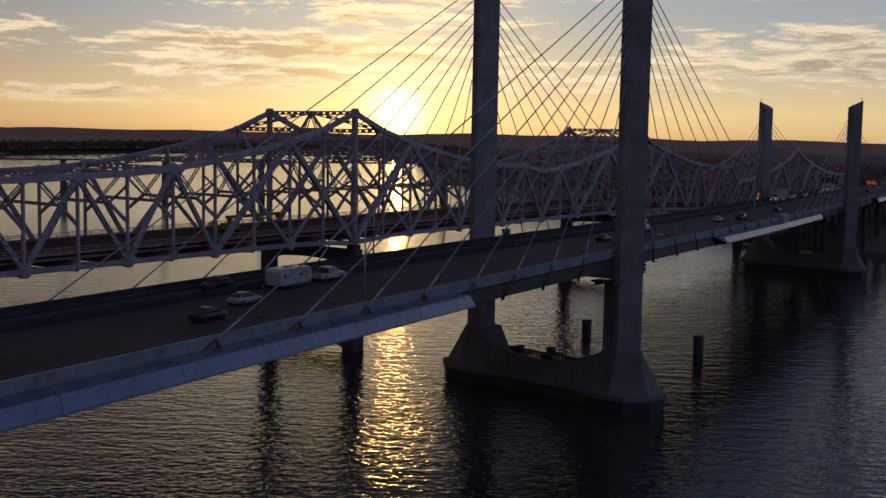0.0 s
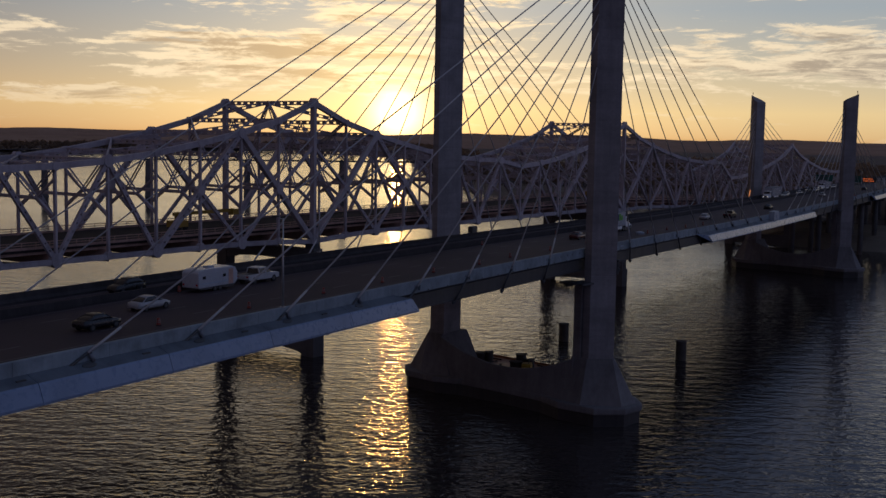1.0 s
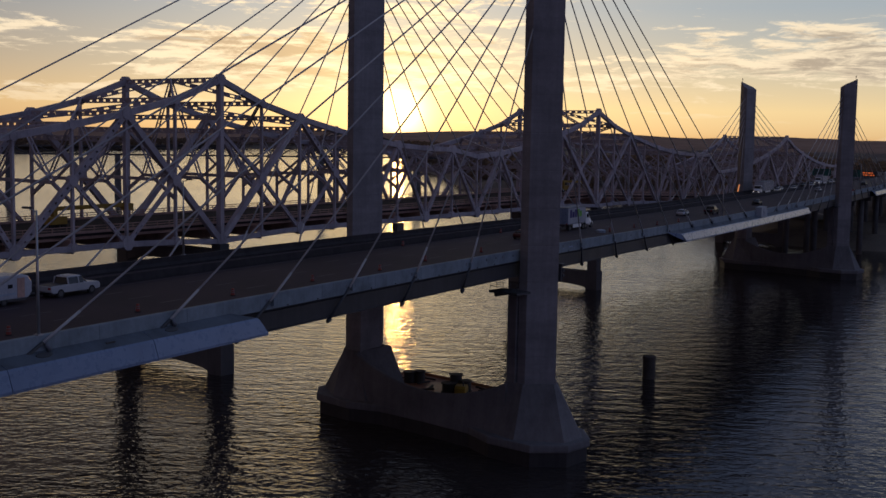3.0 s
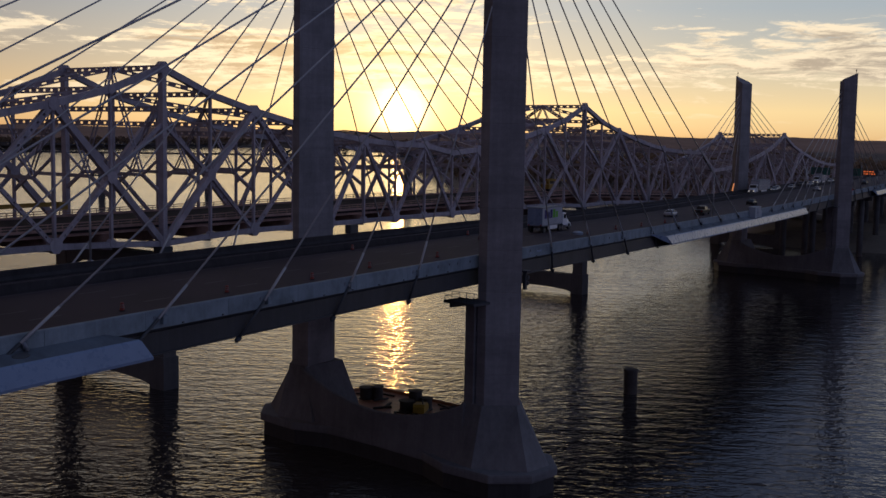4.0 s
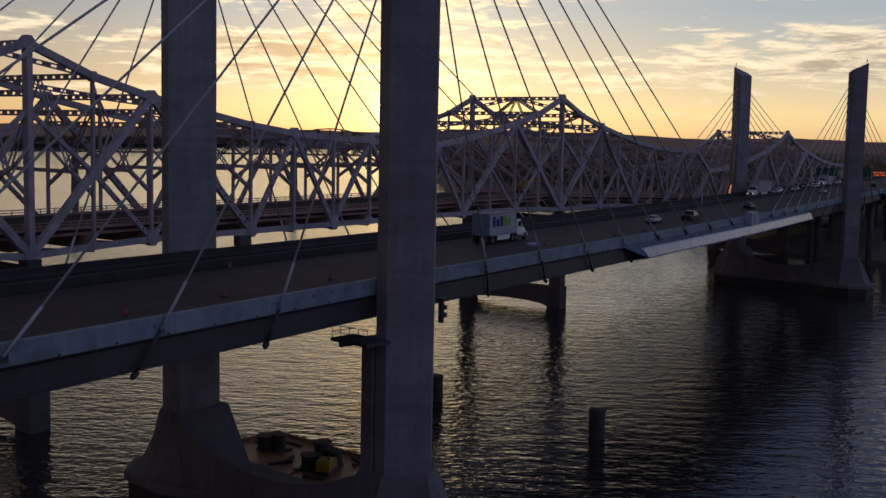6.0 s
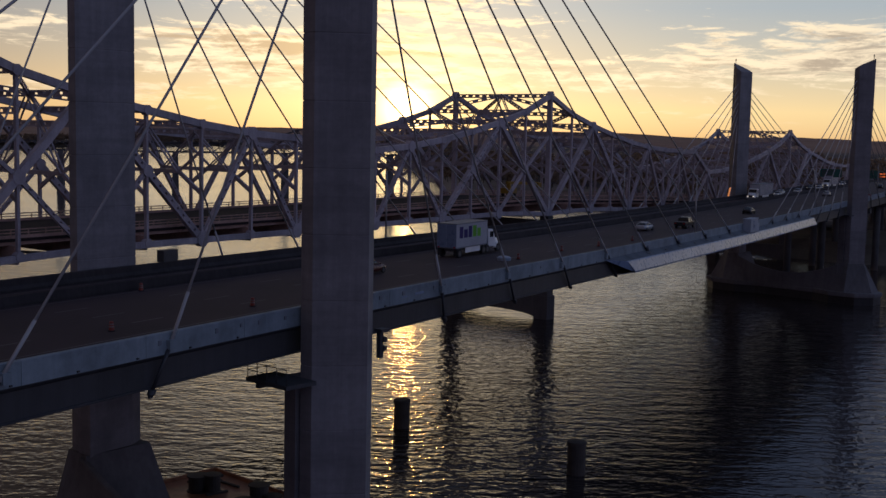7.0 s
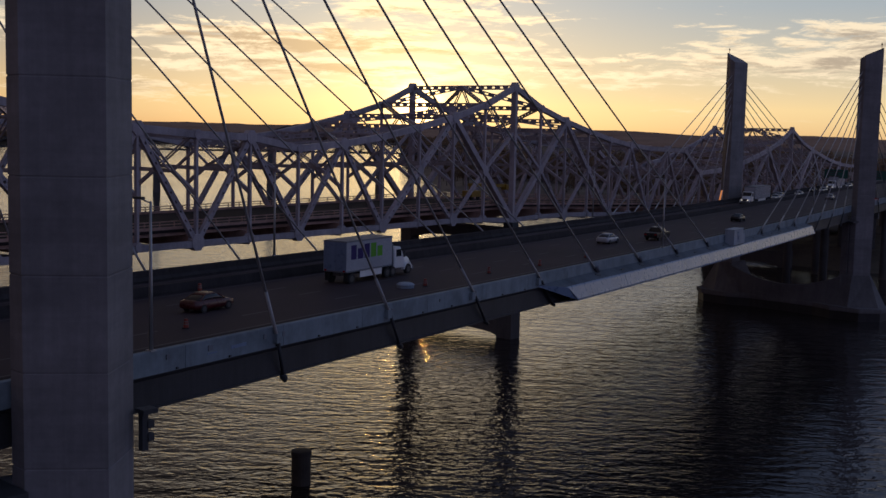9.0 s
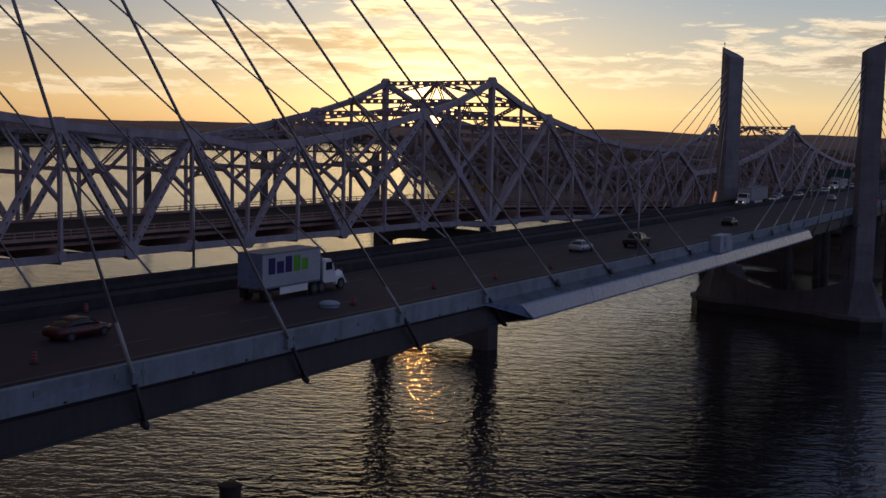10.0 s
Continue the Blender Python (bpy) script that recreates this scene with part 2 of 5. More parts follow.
    rough_water = math_node(nodes, links, "MULTIPLY", math_node(nodes, links, "MULTIPLY", strength, WAVE), open_water.outputs[0])
    links.new(rough_water, b1.inputs["Strength"])
    b2 = add(nodes, "ShaderNodeBump", Strength=0.3, Distance=0.75)
    links.new(math_node(nodes, links, "MULTIPLY", math_node(nodes, links, "MULTIPLY", open_water.outputs[0], sheltered.outputs[0]), 0.34), b2.inputs["Strength"])
    links.new(swell.outputs[0], b2.inputs["Height"])
    links.new(b1.outputs[0], b2.inputs["Normal"])
    links.new(b2.outputs[0], bsdf.inputs["Normal"])
    silt = ramp(nodes, links, calm.outputs[0], [(0.3, (0.030, 0.023, 0.020)), (0.7, (0.038, 0.030, 0.026))])
    links.new(silt, bsdf.inputs["Base Color"])
    links.new(bsdf.outputs[0], out.inputs[0])
    return m


WAVE = 0.7
CONCRETE = material("pale_concrete", (0.245, 0.225, 0.228), 0.85, stain=0.3, stain_scale=0.18, grain=0.16, grain_scale=2.0, streak=0.12, bands=0.14)
PIER_CONCRETE = material("weathered_concrete", (0.12, 0.112, 0.108), 0.9, stain=0.35, stain_scale=0.15, grain=0.15, grain_scale=2.0, streak=0.12)
FOOT_CONCRETE = material("footing_concrete", (0.165, 0.152, 0.15), 0.88, stain=0.35, stain_scale=0.15, grain=0.16, grain_scale=2.0, streak=0.14)
SKIRT_CONCRETE = material("wet_stained_concrete", (0.035, 0.031, 0.03), 0.55, stain=0.4, stain_scale=0.3, grain=0.2, grain_scale=2.0, streak=0.3)
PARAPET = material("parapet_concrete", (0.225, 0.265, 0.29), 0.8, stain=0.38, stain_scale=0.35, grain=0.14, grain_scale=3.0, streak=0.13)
# darker tone for the west parapet and the dividing barrier
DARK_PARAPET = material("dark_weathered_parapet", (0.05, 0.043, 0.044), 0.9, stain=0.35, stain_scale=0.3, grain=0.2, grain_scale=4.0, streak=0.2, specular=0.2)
FAIRING = material("fairing_panel", (0.165, 0.22, 0.32), 0.3, metal=0.0, stain=0.2, stain_scale=0.25, grain=0.05, grain_scale=1.5, bump=0.0, specular=0.5)
SHELF = material("weathered_shelf", (0.105, 0.125, 0.145), 0.75, stain=0.45, stain_scale=0.35, grain=0.2, grain_scale=2.5, streak=0.1)
GIRDER = material("girder_steel", (0.042, 0.041, 0.045), 0.6, stain=0.3, grain=0.15, streak=0.2)
ASPHALT = material("deck_asphalt", (0.047, 0.029, 0.033), 0.8, stain=0.3, stain_scale=0.08, grain=0.3, grain_scale=12.0, bump=0.12, specular=0.3)
SHOULDER = material("shaded_shoulder_asphalt", (0.024, 0.018, 0.02), 0.85, stain=0.3, stain_scale=0.1, grain=0.3, grain_scale=12.0, bump=0.25, specular=0.25)
OLD_ROAD = material("old_bridge_road", (0.03, 0.022, 0.02), 0.95, stain=0.3, stain_scale=0.1, grain=0.3, grain_scale=10.0, specular=0.2)
LANE_PAINT = material("lane_paint", (0.085, 0.075, 0.075), 0.7, stain=0.35, stain_scale=1.0, grain=0.3)
TRUSS = material("truss_paint", (0.42, 0.36, 0.38), 0.62, stain=0.3, stain_scale=0.3, grain=0.2, grain_scale=5.0, streak=0.15)
OLD_STEEL = material("rusty_floor_steel", (0.46, 0.28, 0.22), 0.8, stain=0.4, stain_scale=0.4, grain=0.25, grain_scale=4.0)
CABLE = material("cable_sheath", (0.37, 0.355, 0.35), 0.5, stain=0.1, grain=0.08, bump=0.0)
DARK = material("dark_steel", (0.05, 0.05, 0.052), 0.55, stain=0.3, grain=0.2)
BOX_GREY = material("fitting_grey", (0.16, 0.17, 0.19), 0.6, stain=0.2, grain=0.1, bump=0.0)
TIMBER = material("wet_timber", (0.06, 0.048, 0.038), 0.8, stain=0.4, stain_scale=0.8, grain=0.3)
ORANGE = material("orange_plastic", (0.27, 0.045, 0.03), 0.5, stain=0.15, grain=0.1)
WHITE = material("white_paint", (0.74, 0.74, 0.73), 0.4, stain=0.1, grain=0.05, bump=0.02)
YELLOW = material("yellow_crane_paint", (0.36, 0.21, 0.02), 0.5, stain=0.25, grain=0.15)
RUST_DECK = material("rust_red_plate", (0.36, 0.15, 0.07), 0.45, stain=0.45, stain_scale=0.5, grain=0.3)
FOREST = material("far_woods", (0.10, 0.078, 0.07), 0.95, stain=0.5, stain_scale=0.02, grain=0.4, grain_scale=0.3, bump=0.0, specular=0.1)
HILLS = material("haze_glow_hills", (0.12, 0.09, 0.08), 0.95, stain=0.4, stain_scale=0.01, grain=0.3, grain_scale=0.1, bump=0.0, specular=0.1)
# faint pink emission puts the distance haze into the ridges' own surface
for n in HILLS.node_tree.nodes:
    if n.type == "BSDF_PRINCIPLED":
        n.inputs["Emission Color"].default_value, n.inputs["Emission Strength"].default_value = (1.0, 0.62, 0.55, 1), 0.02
BANK = material("river_bank", (0.18, 0.14, 0.10), 0.95, stain=0.4, stain_scale=0.05, grain=0.3, grain_scale=1.0)
WATER = water_material()

# ---------- mesh helpers ----------


def mesh_object(name, bm, mat, parent=None, label=""):
    me = bpy.data.meshes.new(name)
    bm.normal_update()
    bm.to_mesh(me)
    bm.free()
    me.materials.append(mat)
    ob = new(name, me)
    if parent:
        ob.parent = parent
    if label:
        ob["label"] = label
    return ob


def part(name, bm, mat, parent, label=""):
    return mesh_object(name, bm, mat, parent, label)


def thing(name, label, category, at=(0, 0, 0), group="", kind=""):
    ob = new(name)
    ob.location = at
    return tagged(ob, label, category, group, kind)


def box(bm, x0, x1, y0, y1, z0, z1, m=None):
    vs = [bm.verts.new(m @ Vector(p) if m else p) for p in ((x0, y0, z0), (x1, y0, z0), (x1, y1, z0), (x0, y1, z0), (x0, y0, z1), (x1, y0, z1), (x1, y1, z1), (x0, y1, z1))]
    for f in ((3, 2, 1, 0), (4, 5, 6, 7), (0, 1, 5, 4), (1, 2, 6, 5), (2, 3, 7, 6), (3, 0, 4, 7)):
        bm.faces.new([vs[k] for k in f])
    return vs


def beam(bm, a, b, w, h):
    """A box from a to b, w across (level) and h deep."""
    a, b = Vector(a), Vector(b)
    d = (b - a).normalized()
    side = d.cross(Vector((0, 0, 1)))
    side = side.normalized() if side.length > 1e-3 else Vector((1, 0, 0))
    top = side.cross(d)
    ring = [side * sx * w / 2 + top * sy * h / 2 for sx, sy in ((-1, -1), (1, -1), (1, 1), (-1, 1))]
    va, vb = [bm.verts.new(a + r) for r in ring], [bm.verts.new(b + r) for r in ring]
    for k in range(4):
        bm.faces.new((va[k], va[(k + 1) % 4], vb[(k + 1) % 4], vb[k]))
    bm.faces.new(va[::-1])
    bm.faces.new(vb)


def tube(bm, a, b, r, n=8, r2=None):
    a, b = Vector(a), Vector(b)
    d = (b - a).normalized()
    side = d.cross(Vector((0, 0, 1)))
    side = side.normalized() if side.length > 1e-3 else Vector((1, 0, 0))
    top = side.cross(d)
    va, vb = [], []
    for k in range(n):
        t = 2 * math.pi * k / n
        o = side * math.cos(t) + top * math.sin(t)
        va.append(bm.verts.new(a + o * r))
        vb.append(bm.verts.new(b + o * (r if r2 is None else r2)))
    for k in range(n):
        f = bm.faces.new((va[k], va[(k + 1) % n], vb[(k + 1) % n], vb[k]))
        f.smooth = True
    bm.faces.new(va[::-1])
    bm.faces.new(vb)


def prism(bm, outline, z0, z1, m=None, top=None):
    """An upright prism over a plan outline; top: another outline of the same count at z1."""
    n = len(outline)
    lo = [bm.verts.new(m @ Vector((x, y, z0)) if m else (x, y, z0)) for x, y in outline]
    tops = top or outline
    hi = [bm.verts.new(m @ Vector((*p[:2], p[2] if len(p) > 2 else z1)) if m else (*p[:2], p[2] if len(p) > 2 else z1)) for p in tops]
    for k in range(n):
        bm.faces.new((lo[k], lo[(k + 1) % n], hi[(k + 1) % n], hi[k]))
    bm.faces.new(lo[::-1])
    bm.faces.new(hi)


def sweep(bm, section, stations):
    """A section of (x, z) points carried along y; stations: (y, z) pairs that raise it."""
    rings = [[bm.verts.new((x, y, z + dz)) for x, z in section] for y, dz in stations]
    n = len(section)
    for a, b in zip(rings, rings[1:]):
        for k in range(n):
            bm.faces.new((a[k], a[(k + 1) % n], b[(k + 1) % n], b[k]))
    bm.faces.new(rings[0])
    bm.faces.new(rings[-1][::-1])
    bmesh.ops.recalc_face_normals(bm, faces=bm.faces)


def skin(bm, rings):
    """Joins rings of points into one closed skin."""
    vs = [[bm.verts.new(p) for p in ring] for ring in rings]
    n = len(vs[0])
    for a, b in zip(vs, vs[1:]):
        for k in range(n):
            bm.faces.new((a[k], a[(k + 1) % n], b[(k + 1) % n], b[k]))
    bm.faces.new(vs[0][::-1])
    bm.faces.new(vs[-1])
    bmesh.ops.recalc_face_normals(bm, faces=bm.faces)


def bevel(bm, w, seg=2):
    bmesh.ops.bevel(bm, geom=[e for e in bm.edges if e.is_manifold and e.calc_face_angle(0) > 0.4], offset=w, segments=seg, affect="EDGES", profile=0.7)


# ---------- river, banks, distance ----------


def build_water():
    bm = bmesh.new()
    n = 26
    xs = [-4600 + 9200 * k / n for k in range(n + 1)]
    grid = [[bm.verts.new((x, y, 0)) for x in xs] for y in xs]
    for a, b in zip(grid, grid[1:]):
        for k in range(n):
            bm.faces.new((a[k], a[k + 1], b[k + 1], b[k]))
    tagged(mesh_object("water", bm, WATER), "dark rippled river reflecting the low sunset", "river", kind="structure")


SHORE = [(1500, 420), (600, 365), (250, 335), (60, 318), (0, 312), (-45, 322), (-85, 400), (-125, 505), (-200, 560), (-310, 600), (-350, 660), (-440, 800), (-620, 1050), (-900, 1500), (-1180, 2000), (-1440, 2300), (-1640, 1950), (-1560, 1450), (-1500, 1120), (-1640, 700), (-2000, 100), (-2900, -900)]


def build_land():
    """The banks: a low strip that rises from the water's edge to a flat shelf behind."""
    bm = bmesh.new()
    rng = random.Random(5)
    edge = [Vector((x, y)) for x, y in SHORE]
    pts = []
    for a, b in zip(edge, edge[1:]):
        steps = max(2, int((b - a).length / 25))
        pts += [a.lerp(b, k / steps) + Vector((rng.uniform(-3, 3), rng.uniform(-3, 3))) for k in range(steps)]
    rows = []
    for k, p in enumerate(pts):
        d = (pts[min(k + 1, len(pts) - 1)] - pts[max(k - 1, 0)]).normalized()
        out = Vector((d.y, -d.x))
        rows.append([bm.verts.new((*(p + out * o), z + rng.uniform(-0.3, 0.3))) for o, z in ((-4, -1.5), (5, 1.0), (22, 5.0), (60, 7.0))])
    for a, b in zip(rows, rows[1:]):
        for k in range(3):
            bm.faces.new((a[k], a[k + 1], b[k + 1], b[k]))
    bmesh.ops.recalc_face_normals(bm, faces=bm.faces)
    tagged(mesh_object("ground", bm, BANK), "muddy river bank rising to wooded flats", "ground", kind="structure")
    # the flats behind, out to the hills
    bm = bmesh.new()
    ring = [bm.verts.new((*(p + Vector(((pts[min(k + 1, len(pts) - 1)] - pts[max(k - 1, 0)]).y, -(pts[min(k + 1, len(pts) - 1)] - pts[max(k - 1, 0)]).x)).normalized() * 56), 6.9)) for k, p in enumerate(pts[::4])]
    far = [bm.verts.new((v.co.x * 1.0 + 4200 * math.sin(a), v.co.y + 4200 * math.cos(a), 8.0)) for v, a in zip(ring, np.linspace(radians(80), radians(-80), len(ring)))]
    for k in range(len(ring) - 1):
        bm.faces.new((ring[k], ring[k + 1], far[k + 1], far[k]))
    bmesh.ops.recalc_face_normals(bm, faces=bm.faces)
    tagged(mesh_object("ground", bm, FOREST), "dark wooded flats behind the river bank", "ground", kind="structure")
    return pts


def build_hills():
    """Two long ridges of wooded hills that close the distance."""
    for name, radius, height, seed in (("backdrop", 4300, 62, 1.0), ("backdrop", 3500, 42, 7.0)):
        bm = bmesh.new()
        prev = None
        for k in range(0, 721):
            a = radians(-180 + k * 0.5)
            n = noise.noise(Vector((k * 0.021, seed, 0))) * 0.75 + noise.noise(Vector((k * 0.09, seed, 3))) * 0.42 + noise.noise(Vector((k * 0.6, seed, 5))) * 0.1
            top = height * (0.72 + 0.45 * n)
            x, y = math.sin(a), math.cos(a)
            row = [bm.verts.new((x * r, y * r, z)) for r, z in ((radius - 420, 2), (radius - 160, top * 0.7), (radius, top), (radius + 60, -5))]
            if prev:
                for j in range(3):
                    bm.faces.new((prev[j], row[j], row[j + 1], prev[j + 1]))
            prev = row
        bmesh.ops.recalc_face_normals(bm, faces=bm.faces)
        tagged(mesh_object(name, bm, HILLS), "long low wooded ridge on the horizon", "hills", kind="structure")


build_water()
SHORE_POINTS = build_land()
build_hills()

# ---------- cable-stayed bridge ----------


def deck_top(y):
    """Height of the parapet's top along the bridge."""
    return 26.6 - 1.25 * math.tanh((y - 40) / 100)


def stations(y0, y1, step=8.0):
    n = max(1, round((y1 - y0) / step))
    return [(y0 + (y1 - y0) * k / n, deck_top(y0 + (y1 - y0) * k / n)) for k in range(n + 1)]


Y0, Y1 = -330.0, 620.0


def mirror(section, s):
    return [(x * s, z) for x, z in section]


def build_deck():
    deck = thing("bridge_deck", "wide concrete road deck of the cable-stayed bridge", "bridge deck", kind="structure")
    bm = bmesh.new()
    sweep(bm, [(-13.3, -1.05), (13.3, -1.05), (13.3, -1.4), (-13.3, -1.4)], stations(Y0, Y1))
    part("roadway", bm, ASPHALT, deck, "dark worn asphalt roadway")
    for s in (1, -1):
        y = Y0
        while y < Y1 - 1:
            bm = bmesh.new()
            sweep(bm, mirror([(13.3, -1.38), (13.3, -0.85), (13.62, -0.55), (13.68, -0.03), (13.72, 0.0), (14.06, 0.0), (14.1, -0.04), (14.1, -1.4)], s), stations(y + 0.015, y + 9.485))
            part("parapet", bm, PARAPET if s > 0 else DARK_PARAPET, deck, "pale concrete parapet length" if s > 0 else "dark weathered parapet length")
            y += 9.5
        bm = bmesh.new()
        sweep(bm, mirror([(12.4, -1.42), (13.97, -1.42), (13.9, -1.6), (13.72, -1.72), (13.72, -3.3), (13.84, -3.34), (13.84, -3.48), (12.4, -3.48), (12.4, -3.34), (13.3, -3.3), (13.3, -1.72), (12.4, -1.6)], s), stations(Y0, Y1))
        part("edge_girder", bm, GIRDER, deck, "dark steel edge girder")
    bm = bmesh.new()
    sweep(bm, [(-7.25, -1.06), (-7.25, -0.85), (-7.1, -0.2), (-6.9, -0.2), (-6.75, -0.85), (-6.75, -1.06)], stations(Y0, Y1))
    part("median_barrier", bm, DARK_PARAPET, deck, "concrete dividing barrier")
    y = Y0 + 4
    while y < Y1 - 4:
        bm = bmesh.new()
        z = deck_top(y)
        box(bm, -13.29, 13.29, y - 0.2, y + 0.2, z - 3.0, z - 1.42)
        part("floor_beam", bm, GIRDER, deck)
        y += 9.3
    # shoulder along the near parapet, its shadow put into the darker colour
    bm = bmesh.new()
    sweep(bm, [(9.35, -1.052), (13.29, -1.052), (13.29, -1.044), (9.35, -1.044)], stations(Y0, Y1))
    part("shoulder", bm, SHOULDER, deck, "dark asphalt shoulder")
    # lane lines, a hand's breadth of paint each
    for x in (5.3, 1.5, -2.3, -10.0):
        y = -250.0
        bm = bmesh.new()
        while y < 400:
            vs = [bm.verts.new((x + dx, y + dy, deck_top(y + dy) - 1.046)) for dx, dy in ((-0.09, 0), (0.09, 0), (0.09, 3.2), (-0.09, 3.2))]
            bm.faces.new(vs)
            y += 12.2
        part("lane_marking", bm, LANE_PAINT, deck, "worn white dashed lane line")
    for x in (9.1, -6.1, -7.8, -12.6):
        bm = bmesh.new()
        sts = stations(-300, 600, 10)
        row = [[bm.verts.new((x + dx, y, z - 1.046)) for dx in (-0.08, 0.08)] for y, z in sts]
        for a, b in zip(row, row[1:]):
            bm.faces.new((a[0], a[1], b[1], b[0]))
        part("edge_line", bm, LANE_PAINT, deck, "worn white edge line")
    # smooth wind fairings, in lengths, with open joints; their free ends are cut on the slant
    shape = [(14.12, -1.2), (14.12, -1.1), (15.28, -1.64), (15.38, -1.77), (15.8, -3.0), (15.8, -3.2), (13.1, -3.75), (13.1, -3.65), (15.6, -3.12)]
    for s in (1, -1):
        for a, b, slant_a, slant_b in ((-284.0, -65.0, 0.0, -3.0), (58.5, 172.0, 6.5, -3.0), (292, 400, 2.5, 0.0)):
            n = round((b - a) / 14.0)
            for k in range(n):
                y0, y1 = a + (b - a) * k / n + 0.03, a + (b - a) * (k + 1) / n - 0.03
                rings = []
                for j in range(5):
                    y = y0 + (y1 - y0) * j / 4
                    cut = -slant_a if k == 0 and j == 0 else slant_b if k == n - 1 and j == 4 else 0.0
                    rings.append([Vector((x * s, y + cut * (15.8 - x) / 1.68, z + deck_top(y))) if z > -3.05 else Vector((x * s, y, z + deck_top(y))) for x, z in shape])
                bm = bmesh.new()
                skin(bm, rings)
                panel = part("fairing_panel", bm, FAIRING, deck, "pale metal wind fairing panel")
                # dull gritty top of the panel behind the bend
                rings = []
                for j in range(5):
                    y = y0 + (y1 - y0) * j / 4
                    cut = -slant_a if k == 0 and j == 0 else slant_b if k == n - 1 and j == 4 else 0.0
                    rings.append([Vector((x * s, y + cut * (15.8 - x) / 1.68, z + deck_top(y))) for x, z in ((14.125, -1.094), (15.26, -1.624), (15.26, -1.638), (14.125, -1.107))])
                bm = bmesh.new()
                skin(bm, rings)
                part("shelf_cover", bm, SHELF, panel, "dull weathered shelf")
    return deck


build_deck()

# west leg, east leg, height of the outer top
TOWERS = [((-17.0, 0.3), (16.8, -7.8), 79.8), ((-16.6, 228.6), (16.5, 220.3), 60.2)]
# plan of a leg: a blunt inner face and a ridge on the outer side
LEG = [(-1.75, -3.05), (-0.5, -3.05), (2.15, 0.0), (-0.5, 3.05), (-1.75, 3.05)]


def build_tower(west, east, height):
    centre = (Vector(west) + Vector(east)) / 2
    tower = thing("bridge_tower", "pair of tall pale concrete tower legs on one river footing", "bridge tower", (centre.x, centre.y, 0), group="towers of the cable-stayed bridge")
    span = Vector(east) - Vector(west)
    turn = Matrix.Rotation(math.atan2(span.y, span.x), 4, "Z")
    half = span.length / 2
    for s in (-1, 1):
        # one skin with shallow grooves at the pouring joints
        def ring(z, g=1.0, slant=0.0):
            return [turn @ Vector(((half + x * g) * s, y * g, z + slant * (x - 2.15) / 4.0)) for x, y in LEG]

        rings, z = [ring(8.6)], 13.4
        while z < height - 6:
            rings += [ring(z - 0.06), ring(z - 0.03, 0.985), ring(z + 0.03, 0.985), ring(z + 0.06)]
            z += 4.8
        rings.append(ring(height, 1.0, 2.6))
        bm = bmesh.new()
        skin(bm, rings)
        part("leg", bm, CONCRETE, tower, "tall pale concrete leg with a slanted top")
        # inner bearing block under the deck
        bm = bmesh.new()
        prism(bm, [(s * (half + x), y) for x, y in ((-3.6, -3.0), (-2.0, -3.3), (-2.0, 3.3), (-3.0, 1.8))][::s], 8.0, 21.9, turn)
        bmesh.ops.recalc_face_normals(bm, faces=bm.faces)
        part("bearing_block", bm, CONCRETE, tower)
        # splayed pedestal
        lower = [(half - 6.6, -4.6), (half - 0.3, -5.6), (half + 5.6, -2.2), (half + 5.6, 2.2), (half - 0.3, 5.6), (half - 6.6, 4.6)]
        upper = [(half - 3.5, -3.4), (half - 0.5, -3.45), (half + 2.1, -0.3), (half + 2.1, 0.3), (half - 0.5, 3.45), (half - 3.5, 3.4)]
        bm = bmesh.new()
        prism(bm, [(x * s, y) for x, y in lower], 2.2, 9.9, turn, [(x * s, y, 9.9) for x, y in upper])
        bmesh.ops.recalc_face_normals(bm, faces=bm.faces)
        part("pedestal", bm, FOOT_CONCRETE, tower, "splayed concrete pedestal")
        bm = bmesh.new()
        tube(bm, turn @ Vector((s * (half + 1.6), 0, height - 0.4)), turn @ Vector((s * (half + 1.6), 0, height + 1.1)), 0.06, 6)
        tube(bm, turn @ Vector((s * (half + 1.6), 0, height + 0.5)), turn @ Vector((s * (half + 1.6), 0, height + 0.85)), 0.16, 8)
        part("beacon", bm, DARK, tower, "small aircraft warning beacon on a mast")
        # inspection platform under the deck on the south side
        bm = bmesh.new()
        box(bm, s * (half - 4.4), s * (half + 0.2), -6.0, -3.2, 21.75, 22.05, turn)
        box(bm, s * (half - 4.0), s * (half - 3.6), -5.4, -3.2, 21.2, 21.75, turn)
        bmesh.ops.recalc_face_normals(bm, faces=bm.faces)
        part("platform", bm, DARK, tower, "dark inspection platform")
        bm = bmesh.new()
        box(bm, s * half - 0.25, s * half + 0.55, 3.0, 3.9, 24.9, 25.15, turn)
        box(bm, s * half - 0.1, s * half + 0.3, 3.1, 3.45, 22.9, 24.9, turn)
        for z in (24.3, 23.6):
            box(bm, s * half + 0.0, s * half + 0.4, 3.4, 3.75, z - 0.2, z + 0.2, turn)
        bmesh.ops.recalc_face_normals(bm, faces=bm.faces)
        part("bracket", bm, DARK, tower, "dark bracket with small lamps")
        bm = bmesh.new()
        for x in np.linspace(half - 4.3, half + 0.1, 5):
            tube(bm, turn @ Vector((s * x, -5.9, 22.0)), turn @ Vector((s * x, -5.9, 23.2)), 0.035, 5)
        for z in (22.6, 23.2):
            tube(bm, turn @ Vector((s * (half - 4.3), -5.9, z)), turn @ Vector((s * (half + 0.1), -5.9, z)), 0.035, 5)
            tube(bm, turn @ Vector((s * (half - 4.3), -5.9, z)), turn @ Vector((s * (half - 4.3), -3.3, z)), 0.035, 5)
